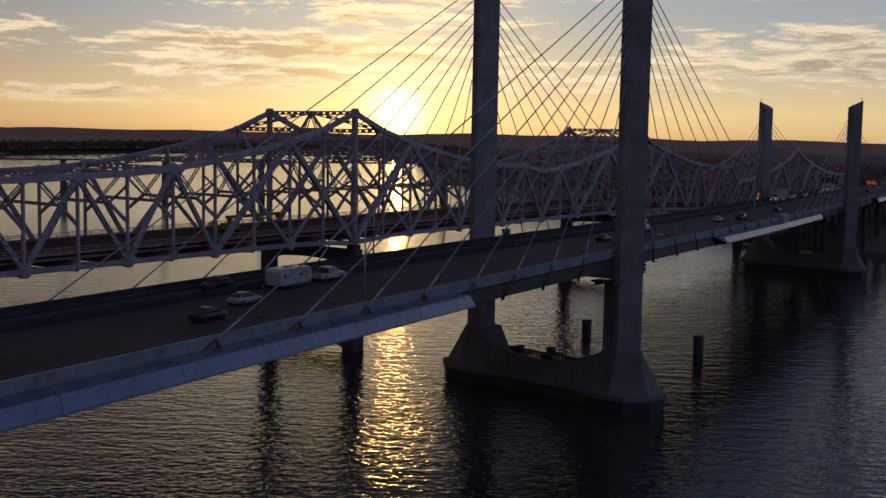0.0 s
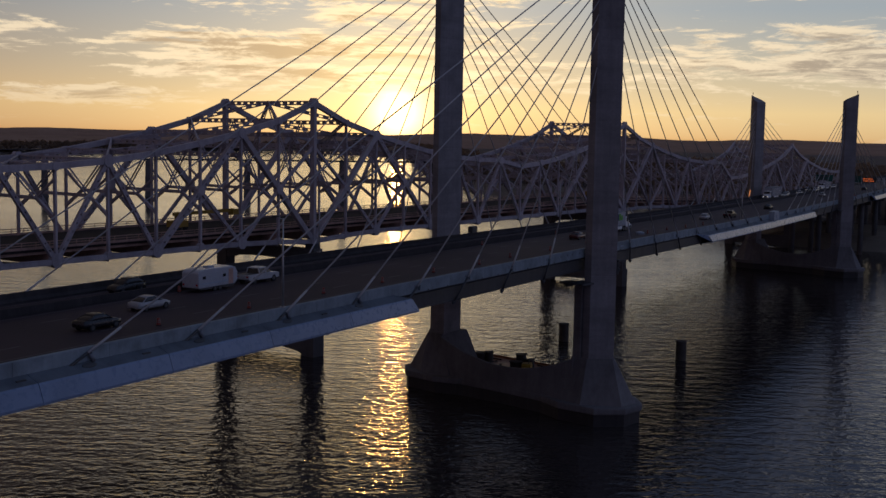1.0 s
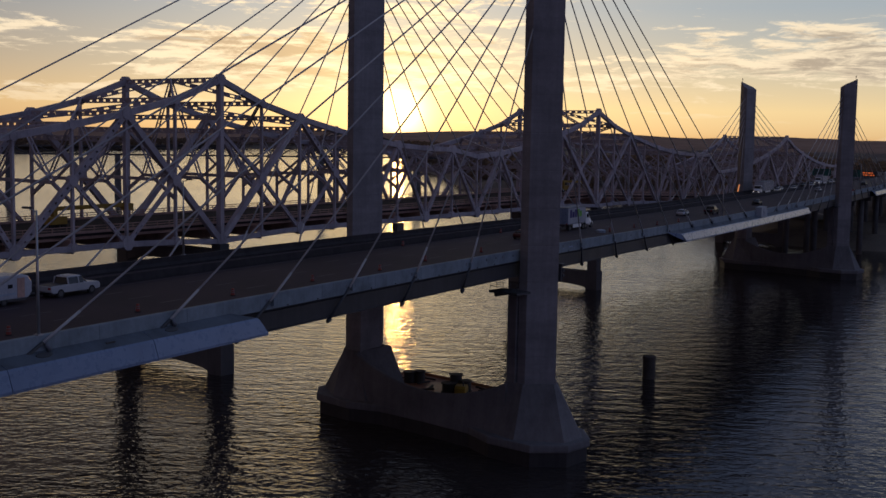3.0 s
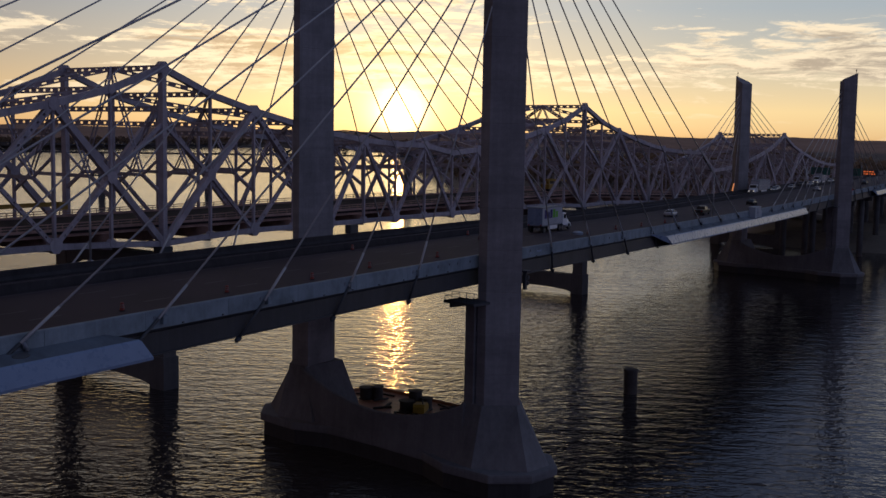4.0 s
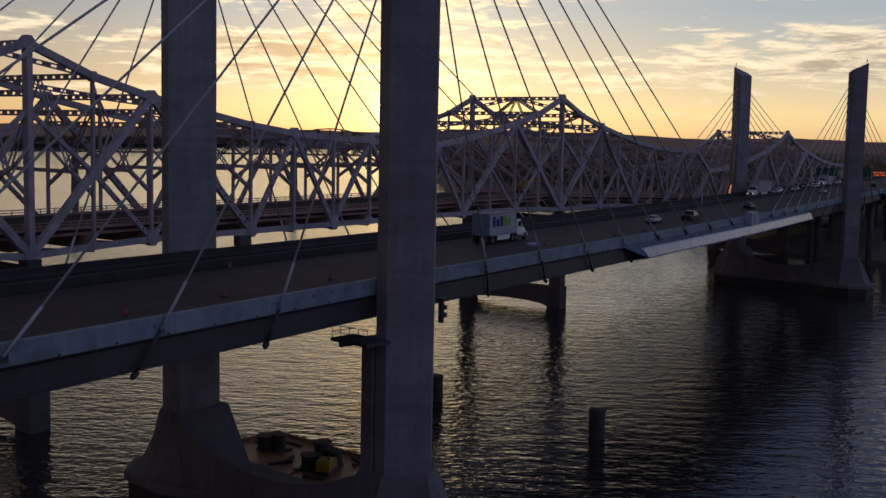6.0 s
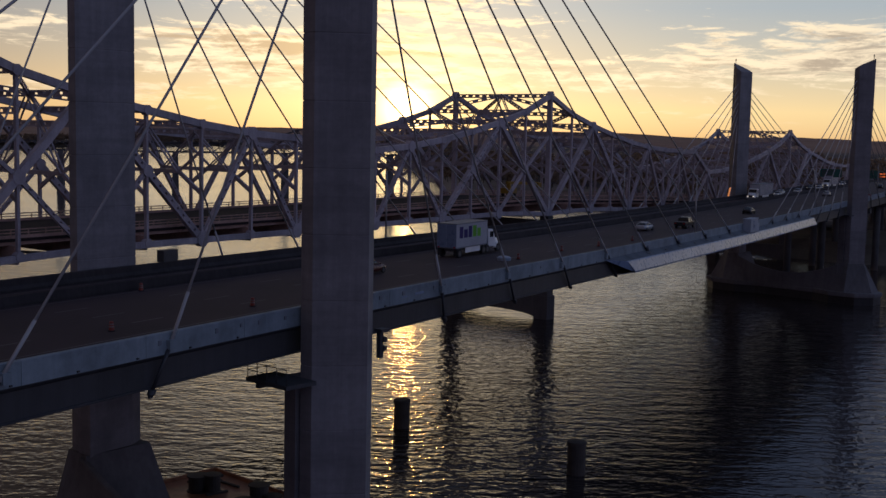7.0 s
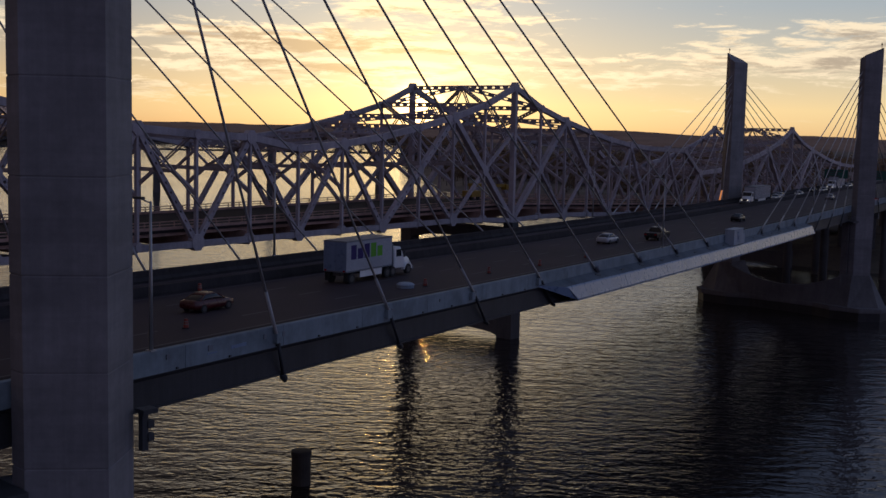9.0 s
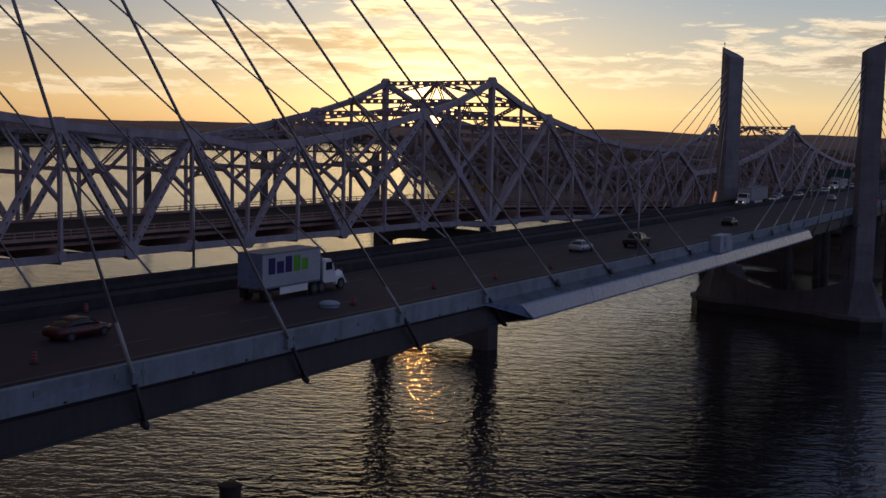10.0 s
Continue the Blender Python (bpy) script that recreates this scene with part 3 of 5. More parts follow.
        part("handrail", bm, DARK, tower, "thin steel handrail")
    # footing: a dumbbell-shaped slab with rounded ends over a dark skirt
    edge = half + 6.2
    outline = [(-edge, -2.4), (-edge + 3.5, -5.9), (-half + 4, -6.2), (-half + 9, -4.3), (0, -4.0), (half - 9, -4.3), (half - 4, -6.2), (edge - 3.5, -5.9), (edge, -2.4), (edge, 2.4), (edge - 3.5, 5.9), (half - 4, 6.2), (0, 6.0), (-half + 4, 6.2), (-edge + 3.5, 5.9), (-edge, 2.4)]
    bm = bmesh.new()
    prism(bm, outline, 1.9, 3.0, turn)
    bmesh.ops.recalc_face_normals(bm, faces=bm.faces)
    bevel(bm, 0.3, 2)
    part("footing", bm, FOOT_CONCRETE, tower, "long pale concrete footing slab over the river")
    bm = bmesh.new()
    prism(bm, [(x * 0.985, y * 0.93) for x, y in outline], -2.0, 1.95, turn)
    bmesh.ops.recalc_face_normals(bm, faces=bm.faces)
    part("skirt", bm, SKIRT_CONCRETE, tower, "dark wet stained concrete below the footing")
    # tie wall that sags between the pedestals
    bm = bmesh.new()
    xs = np.linspace(-half + 3.0, half - 3.0, 25)
    skin(bm, [[turn @ Vector((x, y, z)) for y, z in ((-4.1, 2.6), (-3.3, 2.6), (-3.2, 6.3 + 0.0165 * x * x), (-3.7, 6.35 + 0.0165 * x * x), (-3.85, 6.2 + 0.0165 * x * x))] for x in xs])
    part("tie_wall", bm, FOOT_CONCRETE, tower, "pale tie wall with a sagging top edge")
    return tower


for west, east, height in TOWERS:
    build_tower(west, east, height)


def stay_cable(tower_at, deck_at, out):
    """One stay: sheath, lower sleeve, anchor pipe and the capped anchor under the deck."""
    a, b = Vector(tower_at), Vector(deck_at)
    d = (b - a).normalized()
    root = thing("stay_cable", "sheathed steel stay cable from tower to deck edge", "stay cable", b, group="stay cables")
    rel = a - b
    bm = bmesh.new()
    tube(bm, rel, (0, 0, 0), 0.088, 8)
    part("cable", bm, CABLE, root)
    bm = bmesh.new()
    tube(bm, -d * 2.6, d * 1.25, 0.115, 8)
    part("sleeve", bm, CABLE, root, "thicker protective sleeve")
    end = d * ((b.z - (deck_top(b.y) - 3.5)) / -d.z)
    end = Vector((-out * 0.35, end.y, end.z))
    bm = bmesh.new()
    tube(bm, d * 1.2, end, 0.125, 8)
    pipe = part("anchor_pipe", bm, GIRDER, root, "dark anchor pipe")
    bm = bmesh.new()
    skin(bm, [[Vector((end.x + r * math.cos(a), end.y + d.y * k + r * math.sin(a), end.z + d.z * k)) for a in (2 * math.pi * n / 12 for n in range(12))] for k, r in ((-0.04, 0.15), (0.0, 0.27), (0.28, 0.27), (0.4, 0.17), (0.52, 0.15))])
    part("anchor_cap", bm, DARK, pipe, "dark capped anchor head")
    return root


# by side (east 1, west -1) and way (north 1, south -1): the first anchor from the leg and the step along the deck,
# the anchors' place on the leg, and their heights from the lowest up
STAYS = [
    {
        (1, 1): (18.6, 13.62, (-2.1, 3.9), (63.6, 65.6, 67.6, 69.3, 71.0, 72.5, 74.0, 75.5)),
        (1, -1): (15.8, 12.75, (-1.2, -2.1), (56.6, 61.3, 63.8, 65.8, 67.6, 68.8, 70.4, 72.8)),
        (-1, 1): (14.8, 13.28, (-0.8, 3.2), (61.7, 64.5, 66.6, 68.2, 69.4, 70.6, 72.5, 74.5)),
        (-1, -1): (19.0, 12.6, (-1.0, -1.8), (56.4, 60.5, 63.0, 65.0, 66.8, 68.5, 71.0, 73.3)),
    },
    {
        (1, 1): (18.0, 13.6, (-1.7, 2.5), [43.25 + 1.65 * k for k in range(8)]),
        (1, -1): (12.0, 11.6, (-1.7, -3.0), [44.9 + 1.65 * k for k in range(7)]),
        (-1, 1): (15.0, 13.3, (0.4, 3.0), [43.25 + 1.65 * k for k in range(8)]),
        (-1, -1): (14.0, 11.6, (0.4, -2.4), [44.9 + 1.65 * k for k in range(7)]),
    },
]
for ((wx, wy), (ex, ey), height), table in zip(TOWERS, STAYS):
    for (s, side), (first, step, (ox, oy), heights) in table.items():
        tx, ty = (ex, ey) if s > 0 else (wx, wy)
        for k, za in enumerate(heights):
            y = ty + side * (first + step * k)
            stay_cable((tx + ox, ty + oy, za), (s * 14.27, y, deck_top(y) + 0.05), s)

# ---------- truss bridge ----------
K_ORIGIN, K_TURN, K_SKEW, K_WIDTH, PANEL = Vector((-50.9, 9.3)), 0.0993, 0.0587, 25.5, 10.11
K_ALONG, K_ACROSS = Vector((math.sin(K_TURN), math.cos(K_TURN))), Vector((-math.cos(K_TURN), math.sin(K_TURN)))
PEAKS = {0: 50.3, 14: 48.4, 30: 42.4}
DROP = [0.0, 3.7, 6.1, 8.0, 9.7, 10.9, 11.6, 11.9, 12.2]
N0, N1 = -16, 38


def K(n, w, z):
    """A point of the truss bridge: panel number, metres across, height."""
    p = K_ORIGIN + K_ALONG * (n * PANEL + w * K_SKEW) + K_ACROSS * w
    return Vector((p.x, p.y, z))


def sag(n):
    return -0.4 * max(0, n - 14)


def top_z(n):
    peak = min(PEAKS, key=lambda p: abs(p - n))
    return PEAKS[peak] - DROP[min(abs(n - peak), 8)]


def low_z(n):
    peak = min(PEAKS, key=lambda p: abs(p - n))
    return 23.9 + sag(n) - (0.9 if n == peak else 0.35 if abs(n - peak) == 1 else 0)


def lattice(bm, a, b, depth, thick, lean=Vector((0, 0, 1)), bays=None):
    """A built-up strut: two flanges joined by spaced batten plates and a light zigzag."""
    a, b = Vector(a), Vector(b)
    o = lean.normalized() * depth / 2
    beam(bm, a + o, b + o, thick, thick * 0.8)
    beam(bm, a - o, b - o, thick, thick * 0.8)
    bays = bays or max(3, int((b - a).length / 1.9))
    d = (b - a) / bays
    for k in range(bays + 1):
        m = a + d * k
        beam(bm, m - d * (0.0 if k == 0 else 0.31), m + d * (0.0 if k == bays else 0.31), thick * 0.35, depth * 0.95) if abs(lean.z) > 0.5 else beam(bm, m - o * 0.95, m + o * 0.95, thick * 1.6, thick * 0.5)


def perforated(bm, a, b, w, h):
    """A box member with a row of hand holes through its side plates."""
    a, b = Vector(a), Vector(b)
    d = (b - a).normalized()
    side = d.cross(Vector((0, 0, 1)))
    top = side.normalized().cross(d) if side.length > 1e-3 else Vector((K_ALONG.x, K_ALONG.y, 0))
    for s in (-1, 1):
        beam(bm, a + top * s * h * 0.34, b + top * s * h * 0.34, w, h * 0.32)
    n = max(3, round((b - a).length / 1.5))
    step = (b - a) / n
    for k in range(n + 1):
        m = a + step * k
        lo, hi = (0.0 if k == 0 else 0.37), (0.0 if k == n else 0.37)
        beam(bm, m - step * lo, m + step * hi, w * 0.92, h * 0.4)


def gusset(bm, at, r, thick):
    """An eight-sided joint plate in the plane of the truss."""
    u = Vector((K_ALONG.x, K_ALONG.y, 0))
    v = Vector((K_ACROSS.x, K_ACROSS.y, 0))
    rings = []
    for s in (-1, 1):
        rings.append([bm.verts.new(Vector(at) + v * s * thick / 2 + u * math.cos(t) * r + Vector((0, 0, math.sin(t) * r * 1.05))) for t in (radians(22.5 + 45 * k) for k in range(8))])
    for k in range(8):
        bm.faces.new((rings[0][k], rings[0][(k + 1) % 8], rings[1][(k + 1) % 8], rings[1][k]))
    bm.faces.new(rings[0][::-1])
    bm.faces.new(rings[1])


def build_truss():
    truss = thing("truss_bridge", "old grey steel cantilever truss bridge with built-up members", "truss bridge")

    def member(name, a, b, w, h):
        bm = bmesh.new()
        beam(bm, a, b, w, h)
        part(name, bm, TRUSS, truss)

    def holed(name, a, b, w, h):
        bm = bmesh.new()
        perforated(bm, a, b, w, h)
        part(name, bm, TRUSS, truss)

    def plate(at, r, thick):
        bm = bmesh.new()
        gusset(bm, at, r, thick)
        part("gusset_plate", bm, TRUSS, truss)

    def run(name, mat, section, label):
        """A section of (w, z) points carried along the whole bridge."""
        bm = bmesh.new()
        skin(bm, [[K(n, w, z + sag(n)) for w, z in section] for n in range(N0, N1 + 1)])
        part(name, bm, mat, truss, label)

    for w in (0.0, K_WIDTH):
        for n in range(N0, N1):
            member("top_chord", K(n, w, top_z(n)), K(n + 1, w, top_z(n + 1)), 0.85, 1.0)
            member("bottom_chord", K(n, w, low_z(n)), K(n + 1, w, low_z(n + 1)), 0.8, 0.85)
        for n in range(N0, N1 + 1):
            near = min(PEAKS, key=lambda p: abs(p - n))
            k = n - near
            post = 1.0 if k == 0 else 0.47
            member("post", K(n, w, low_z(n)), K(n, w, top_z(n)), post, post * 0.9)
            plate(K(n, w, top_z(n)), 1.0 if k in (0, 2, -2) or (abs(k) > 4 and k % 2) else 0.7, 1.0)
            plate(K(n, w, low_z(n) + 0.2), 1.15 if k % 2 == 0 else 0.65, 1.0)
        # web: two-panel diagonals beside the peaks, one-panel between
        for p in PEAKS:
            for s in (-1, 1):
                a, m1, t2, m3, b4 = K(p, w, low_z(p)), None, K(p + 2 * s, w, top_z(p + 2 * s)), None, K(p + 4 * s, w, low_z(p + 4 * s))
                m1, m3 = (a + t2) / 2, (t2 + b4) / 2
                member("diagonal", a, t2, 0.9, 1.0)
                holed("diagonal", t2, b4, 0.8, 0.95)
                low2 = K(p + 2 * s, w, low_z(p + 2 * s))
                holed("sub_diagonal", m1, low2, 0.5, 0.6)
                holed("sub_diagonal", m3, low2, 0.5, 0.6)
                member("sub_diagonal", K(p, w, top_z(p) - 8.5), m1, 0.5, 0.55)
                plate(m1, 0.95, 1.0)
                plate(m3, 0.85, 0.95)
        done = {q for p in PEAKS for q in range(p - 4, p + 4)}
        for n in range(N0, N1):
            if n in done:
                continue
            lo_first = n % 2 == 0
            a = K(n, w, low_z(n) if lo_first else top_z(n))
            b = K(n + 1, w, top_z(n + 1) if lo_first else low_z(n + 1))
            holed("diagonal", a, b, 0.6, 0.74)
    # cross frames
    for n in range(N0, N1 + 1):
        zt = top_z(n)
        bm = bmesh.new()
        lattice(bm, K(n, 0.3, zt), K(n, K_WIDTH - 0.3, zt), 0.62, 0.34)
        part("top_strut", bm, TRUSS, truss, "built-up cross strut")
        zs = 33.6 + sag(n)
        e0, e1 = K(n, 5.0, zs), K(n, K_WIDTH - 5.0, zs)
        bm = bmesh.new()
        beam(bm, e0, e1, 0.4, 0.55)
        beam(bm, e0, K(n, 0, zs - 3.0), 0.4, 0.55)
        beam(bm, e1, K(n, K_WIDTH, zs - 3.0), 0.4, 0.55)
        part("sway_strut", bm, TRUSS, truss, "cross strut with bent knees")
        bm = bmesh.new()
        mid = K(n, K_WIDTH / 2, zs)
        lean = Vector((K_ALONG.x, K_ALONG.y, 0))
        lattice(bm, e0, K(n, K_WIDTH / 2, zt), 0.7, 0.22, lean)
        lattice(bm, e1, K(n, K_WIDTH / 2, zt), 0.7, 0.22, lean)
        beam(bm, e0, K(n, 0, zs + 3.2), 0.3, 0.35)
        beam(bm, e1, K(n, K_WIDTH, zs + 3.2), 0.3, 0.35)
        part("sway_brace", bm, TRUSS, truss, "built-up sway brace")
        if zt - zs > 9:
            bm = bmesh.new()
            z2 = zs + (zt - zs) * 0.62
            lattice(bm, K(n, 0.3, z2), K(n, K_WIDTH - 0.3, z2), 0.6, 0.34)
            part("sway_strut", bm, TRUSS, truss)
    for n in range(N0, N1):
        # top laterals: struts from the panel ends to the middle of each cross strut
        bm = bmesh.new()
        s = 1 if n % 2 else 0
        for w in (0.4, K_WIDTH - 0.4):
            lattice(bm, K(n + 1 - s, w, top_z(n + 1 - s) + 0.1), K(n + s, K_WIDTH / 2, top_z(n + s) + 0.1), 0.55, 0.3)
        part("lateral_brace", bm, TRUSS, truss, "built-up top lateral brace")
        bm = bmesh.new()
        beam(bm, K(n, 0, low_z(n) - 0.2), K(n + 1, K_WIDTH, low_z(n + 1) - 0.2), 0.35, 0.35)
        beam(bm, K(n, K_WIDTH, low_z(n) - 0.6), K(n + 1, 0, low_z(n + 1) - 0.6), 0.35, 0.35)
        part("lateral_brace", bm, TRUSS, truss)
    # floor
    for n in range(N0, N1 + 1):
        bm = bmesh.new()
        z = sag(n)
        pts = [(0.3, 25.1), (0.3, 24.2), (4.5, 23.1), (K_WIDTH - 4.5, 23.1), (K_WIDTH - 0.3, 24.2), (K_WIDTH - 0.3, 25.1)]
        ring = [[bm.verts.new(K(n + du, w, zz + z)) for w, zz in pts] for du in (-0.03, 0.03)]
        for k in range(len(pts)):
            bm.faces.new((ring[0][k], ring[0][(k + 1) % len(pts)], ring[1][(k + 1) % len(pts)], ring[1][k]))
        bm.faces.new(ring[0][::-1])
        bm.faces.new(ring[1])
        bmesh.ops.recalc_face_normals(bm, faces=bm.faces)
        part("floor_beam", bm, OLD_STEEL, truss, "rust-brown plate floor beam")
    for w in (1.9, 5.5, 9.1, 12.75, 16.4, 20.0, 23.6):
        run("stringer", OLD_STEEL, [(w - 0.15, 25.05), (w + 0.15, 25.05), (w + 0.15, 25.49), (w - 0.15, 25.49)], "rust-brown floor stringer")
    run("road_slab", OLD_ROAD, [(1.4, 25.5), (K_WIDTH - 1.4, 25.5), (K_WIDTH - 1.4, 25.9), (1.4, 25.9)], "worn road slab")
    for w in (1.6, K_WIDTH - 1.6):
        bm = bmesh.new()
        for n in range(N0, N1):
            for z, h in ((26.1, 0.4), (26.6, 0.12), (27.0, 0.14)):
                beam(bm, K(n, w, z + sag(n)), K(n + 1, w, z + sag(n + 1)), 0.16, h)
            for k in range(4):
                beam(bm, K(n + k / 4, w, 25.9 + sag(n)), K(n + k / 4, w, 27.05 + sag(n)), 0.12, 0.12)
        part("railing", bm, OLD_STEEL, truss, "low rusty steel roadside railing")
    return truss


build_truss()


def truss_pier(n):
    """Two heavy columns on the river bed tied by a low arched wall."""
    base = K(n, K_WIDTH / 2, 0)
    pier = thing("bridge_pier", "old weathered concrete river pier with two columns", "bridge pier", (base.x, base.y, 0), group="piers of the truss bridge")
    d = K(n, 0, 0) - K(n, K_WIDTH, 0)
    turn = Matrix.Rotation(math.atan2(d.y, d.x), 4, "Z")
    top = low_z(n) - 0.5
    for s in (-1, 1):
        bm = bmesh.new()
        prism(bm, [(s * 12.75 + x, y) for x, y in ((-1.75, -1.5), (1.75, -1.5), (1.75, 1.5), (-1.75, 1.5))], -2, 5.2, turn)
        bevel(bm, 0.3, 2)
        part("column_base", bm, PIER_CONCRETE, pier)
        bm = bmesh.new()
        prism(bm, [(s * 12.75 + x, y) for x, y in ((-1.45, -1.25), (1.45, -1.25), (1.45, 1.25), (-1.45, 1.25))], 5.1, top - 0.9, turn)
        bevel(bm, 0.2, 2)
        part("column", bm, PIER_CONCRETE, pier, "weathered concrete column")
        bm = bmesh.new()
        box(bm, s * 12.75 - 1.1, s * 12.75 + 1.1, -1.0, 1.0, top - 0.95, top + 0.1, turn)
        part("bearing", bm, DARK, pier, "steel bearing shoe")
    bm = bmesh.new()
    arch = [(-11.2, 5.0)] + [(x, 0.2 + 1.1 * math.sqrt(max(0, 1 - (x / 11.2) ** 2))) for x in np.linspace(-11.15, 11.15, 15)] + [(11.2, 5.0)]
    ring = [[bm.verts.new(turn @ Vector((x, y, z))) for x, z in arch] for y in (-1.3, 1.3)]
    m = len(arch)
    for k in range(m):
        bm.faces.new((ring[0][k], ring[0][(k + 1) % m], ring[1][(k + 1) % m], ring[1][k]))
    bm.faces.new(ring[0][::-1])
    bm.faces.new(ring[1])
    bmesh.ops.recalc_face_normals(bm, faces=bm.faces)
    part("arched_wall", bm, PIER_CONCRETE, pier, "low tie wall with a flat arched underside")
    # deep cross beam under the bearings, haunched towards the columns
    bm = bmesh.new()
    low = [(x, top - 4.6 + 1.3 * math.sqrt(max(0, 1 - (x / 11.3) ** 2))) for x in np.linspace(-11.2, 11.2, 13)]
    beam_ring = [(-11.3, top - 1.0)] + low + [(11.3, top - 1.0)]
    skin(bm, [[turn @ Vector((x, y, z)) for x, z in beam_ring] for y in (-1.15, 1.15)])
    part("cross_beam", bm, PIER_CONCRETE, pier, "deep concrete beam between the column heads")


for n in (0, 14, 30):
    truss_pier(n)

# ---------- bridge fittings ----------
POLE_STEEL = material("galvanised_pole", (0.42, 0.42, 0.42), 0.45, metal=0.6, stain=0.15, grain=0.1, bump=0.0)
GLASS = material("dark_car_glass", (0.02, 0.022, 0.025), 0.08, stain=0.1, grain=0.05, bump=0.0)
RUBBER = material("tyre_rubber", (0.02, 0.02, 0.02), 0.85, stain=0.2, grain=0.2)
RIM = material("wheel_rim", (0.1, 0.1, 0.105), 0.5, metal=0.6, stain=0.15, grain=0.1, bump=0.0)
TAIL = material("tail_lens", (0.35, 0.02, 0.02), 0.25, stain=0.1, grain=0.05, bump=0.0)
LENS = material("clear_lens", (0.6, 0.6, 0.58), 0.15, stain=0.05, grain=0.03, bump=0.0)
HEADLIGHT = emitter("lit_headlight", (1.0, 0.93, 0.8), 0.75)
BRAKE = emitter("lit_tail_lamp", (1.0, 0.06, 0.03), 1.6)
AMBER = emitter("amber_diodes", (1.0, 0.2, 0.06), 0.42)
MARKER_GLOW = emitter("orange_marker_glow", (1.0, 0.36, 0.13), 0.5)
RED_LAMP = emitter("red_marker_lamp", (1.0, 0.05, 0.06), 0.25)
TRAILER = material("trailer_white", (0.38, 0.39, 0.42), 0.24, stain=0.15, grain=0.08, bump=0.02)
HOUSING = material("housing_paint", (0.3, 0.35, 0.42), 0.5, stain=0.15, grain=0.08, bump=0.02, streak=0.1)
STRIPE = material("dull_stripe", (0.24, 0.2, 0.19), 0.5, stain=0.2, grain=0.1, bump=0.0)
SIGN_GREEN = material("sign_green", (0.015, 0.10, 0.08), 0.5, stain=0.1, grain=0.05, bump=0.0)


def paint(name, colour, rough=0.3):
    return material(name, colour, rough, stain=0.1, stain_scale=0.8, grain=0.04, bump=0.0)


def road_z(y):
    return deck_top(y) - 1.05


def light_pole(y, s):
    z = deck_top(y)
    root = thing("light_pole", "slender grey steel light pole on the parapet", "light pole", (s * 13.95, y, z), group="light poles along the parapet")
    bm = bmesh.new()
    tube(bm, (0, 0, 0), (0, 0, 8.6), 0.13, 10, 0.07)
    part("mast", bm, POLE_STEEL, root)
    bm = bmesh.new()
    box(bm, -0.22, 0.22, -0.22, 0.22, -0.02, 0.08)
    part("base_plate", bm, POLE_STEEL, root)
    bm = bmesh.new()
    tube(bm, (0, 0, 8.5), (-s * 0.9, 0, 8.75), 0.045, 6)
    part("arm", bm, POLE_STEEL, root)
    bm = bmesh.new()
    box(bm, -s * 0.9 - 0.34, -s * 0.9 + 0.34, -0.16, 0.16, 8.68, 8.82)
    bevel(bm, 0.04, 1)
    part("lamp_head", bm, DARK, root, "flat dark lamp head")


for y in (-177.0, -88.5, -0.2, 89.5, 178.0, 266.0):
    light_pole(y, 1)
for y in (-130.0, -42.0, 47.0, 135.0):
    light_pole(y, -1)


def drum(x, y, ground=None):
    z = road_z(y) if ground is None else ground
    root = thing("traffic_drum", "orange and white striped traffic drum on the roadway", "traffic drum", (x, y, z), group="traffic drums")
    bm = bmesh.new()
    rings = [(0.29, 0.1), (0.29, 0.34), (0.265, 0.36), (0.265, 0.6), (0.24, 0.62), (0.24, 0.86), (0.21, 0.88), (0.21, 1.02), (0.08, 1.04)]
    skin(bm, [[Vector((r * math.cos(a), r * math.sin(a), h)) for a in (2 * math.pi * k / 10 for k in range(10))] for r, h in rings])
    part("drum_body", bm, ORANGE, root)
    root.scale = (0.66, 0.66, 0.66)
    for r, h in ((0.272, 0.42), (0.247, 0.68)):
        bm = bmesh.new()
        tube(bm, (0, 0, h), (0, 0, h + 0.12), r, 10)
        part("stripe", bm, STRIPE, root, "dull white reflective stripe")
    bm = bmesh.new()
    tube(bm, (0, 0, 0), (0, 0, 0.1), 0.42, 10, 0.38)
    part("base_ring", bm, RUBBER, root, "black rubber base")


for x, y in ((7.3, -98.5), (7.6, -85.6), (7.4, -72.0), (7.5, -59.6), (7.3, -46.4), (7.6, -33.6), (6.7, -21.5), (6.8, -6.4), (6.0, 11.5), (6.7, 43.2), (6.4, 56.8), (7.3, 67.4), (7.6, 80.0), (-6.2, -80.4), (-6.1, -5.3), (-6.2, 26.7), (-6.3, 60.0)):
    drum(x, y)

# pale dome-topped crash cushion in the closed lane
root = thing("crash_cushion", "pale dome-topped sand drum on the closed lane", "crash cushion", (5.9, 41.0, road_z(41)))
bm = bmesh.new()
skin(bm, [[Vector((r * math.cos(a), r * math.sin(a), h)) for a in (2 * math.pi * k / 16 for k in range(16))] for r, h in ((0.8, 0.0), (0.78, 0.22), (0.85, 0.25), (0.85, 0.3), (0.66, 0.44), (0.3, 0.52))])
part("drum_body", bm, HOUSING, root)


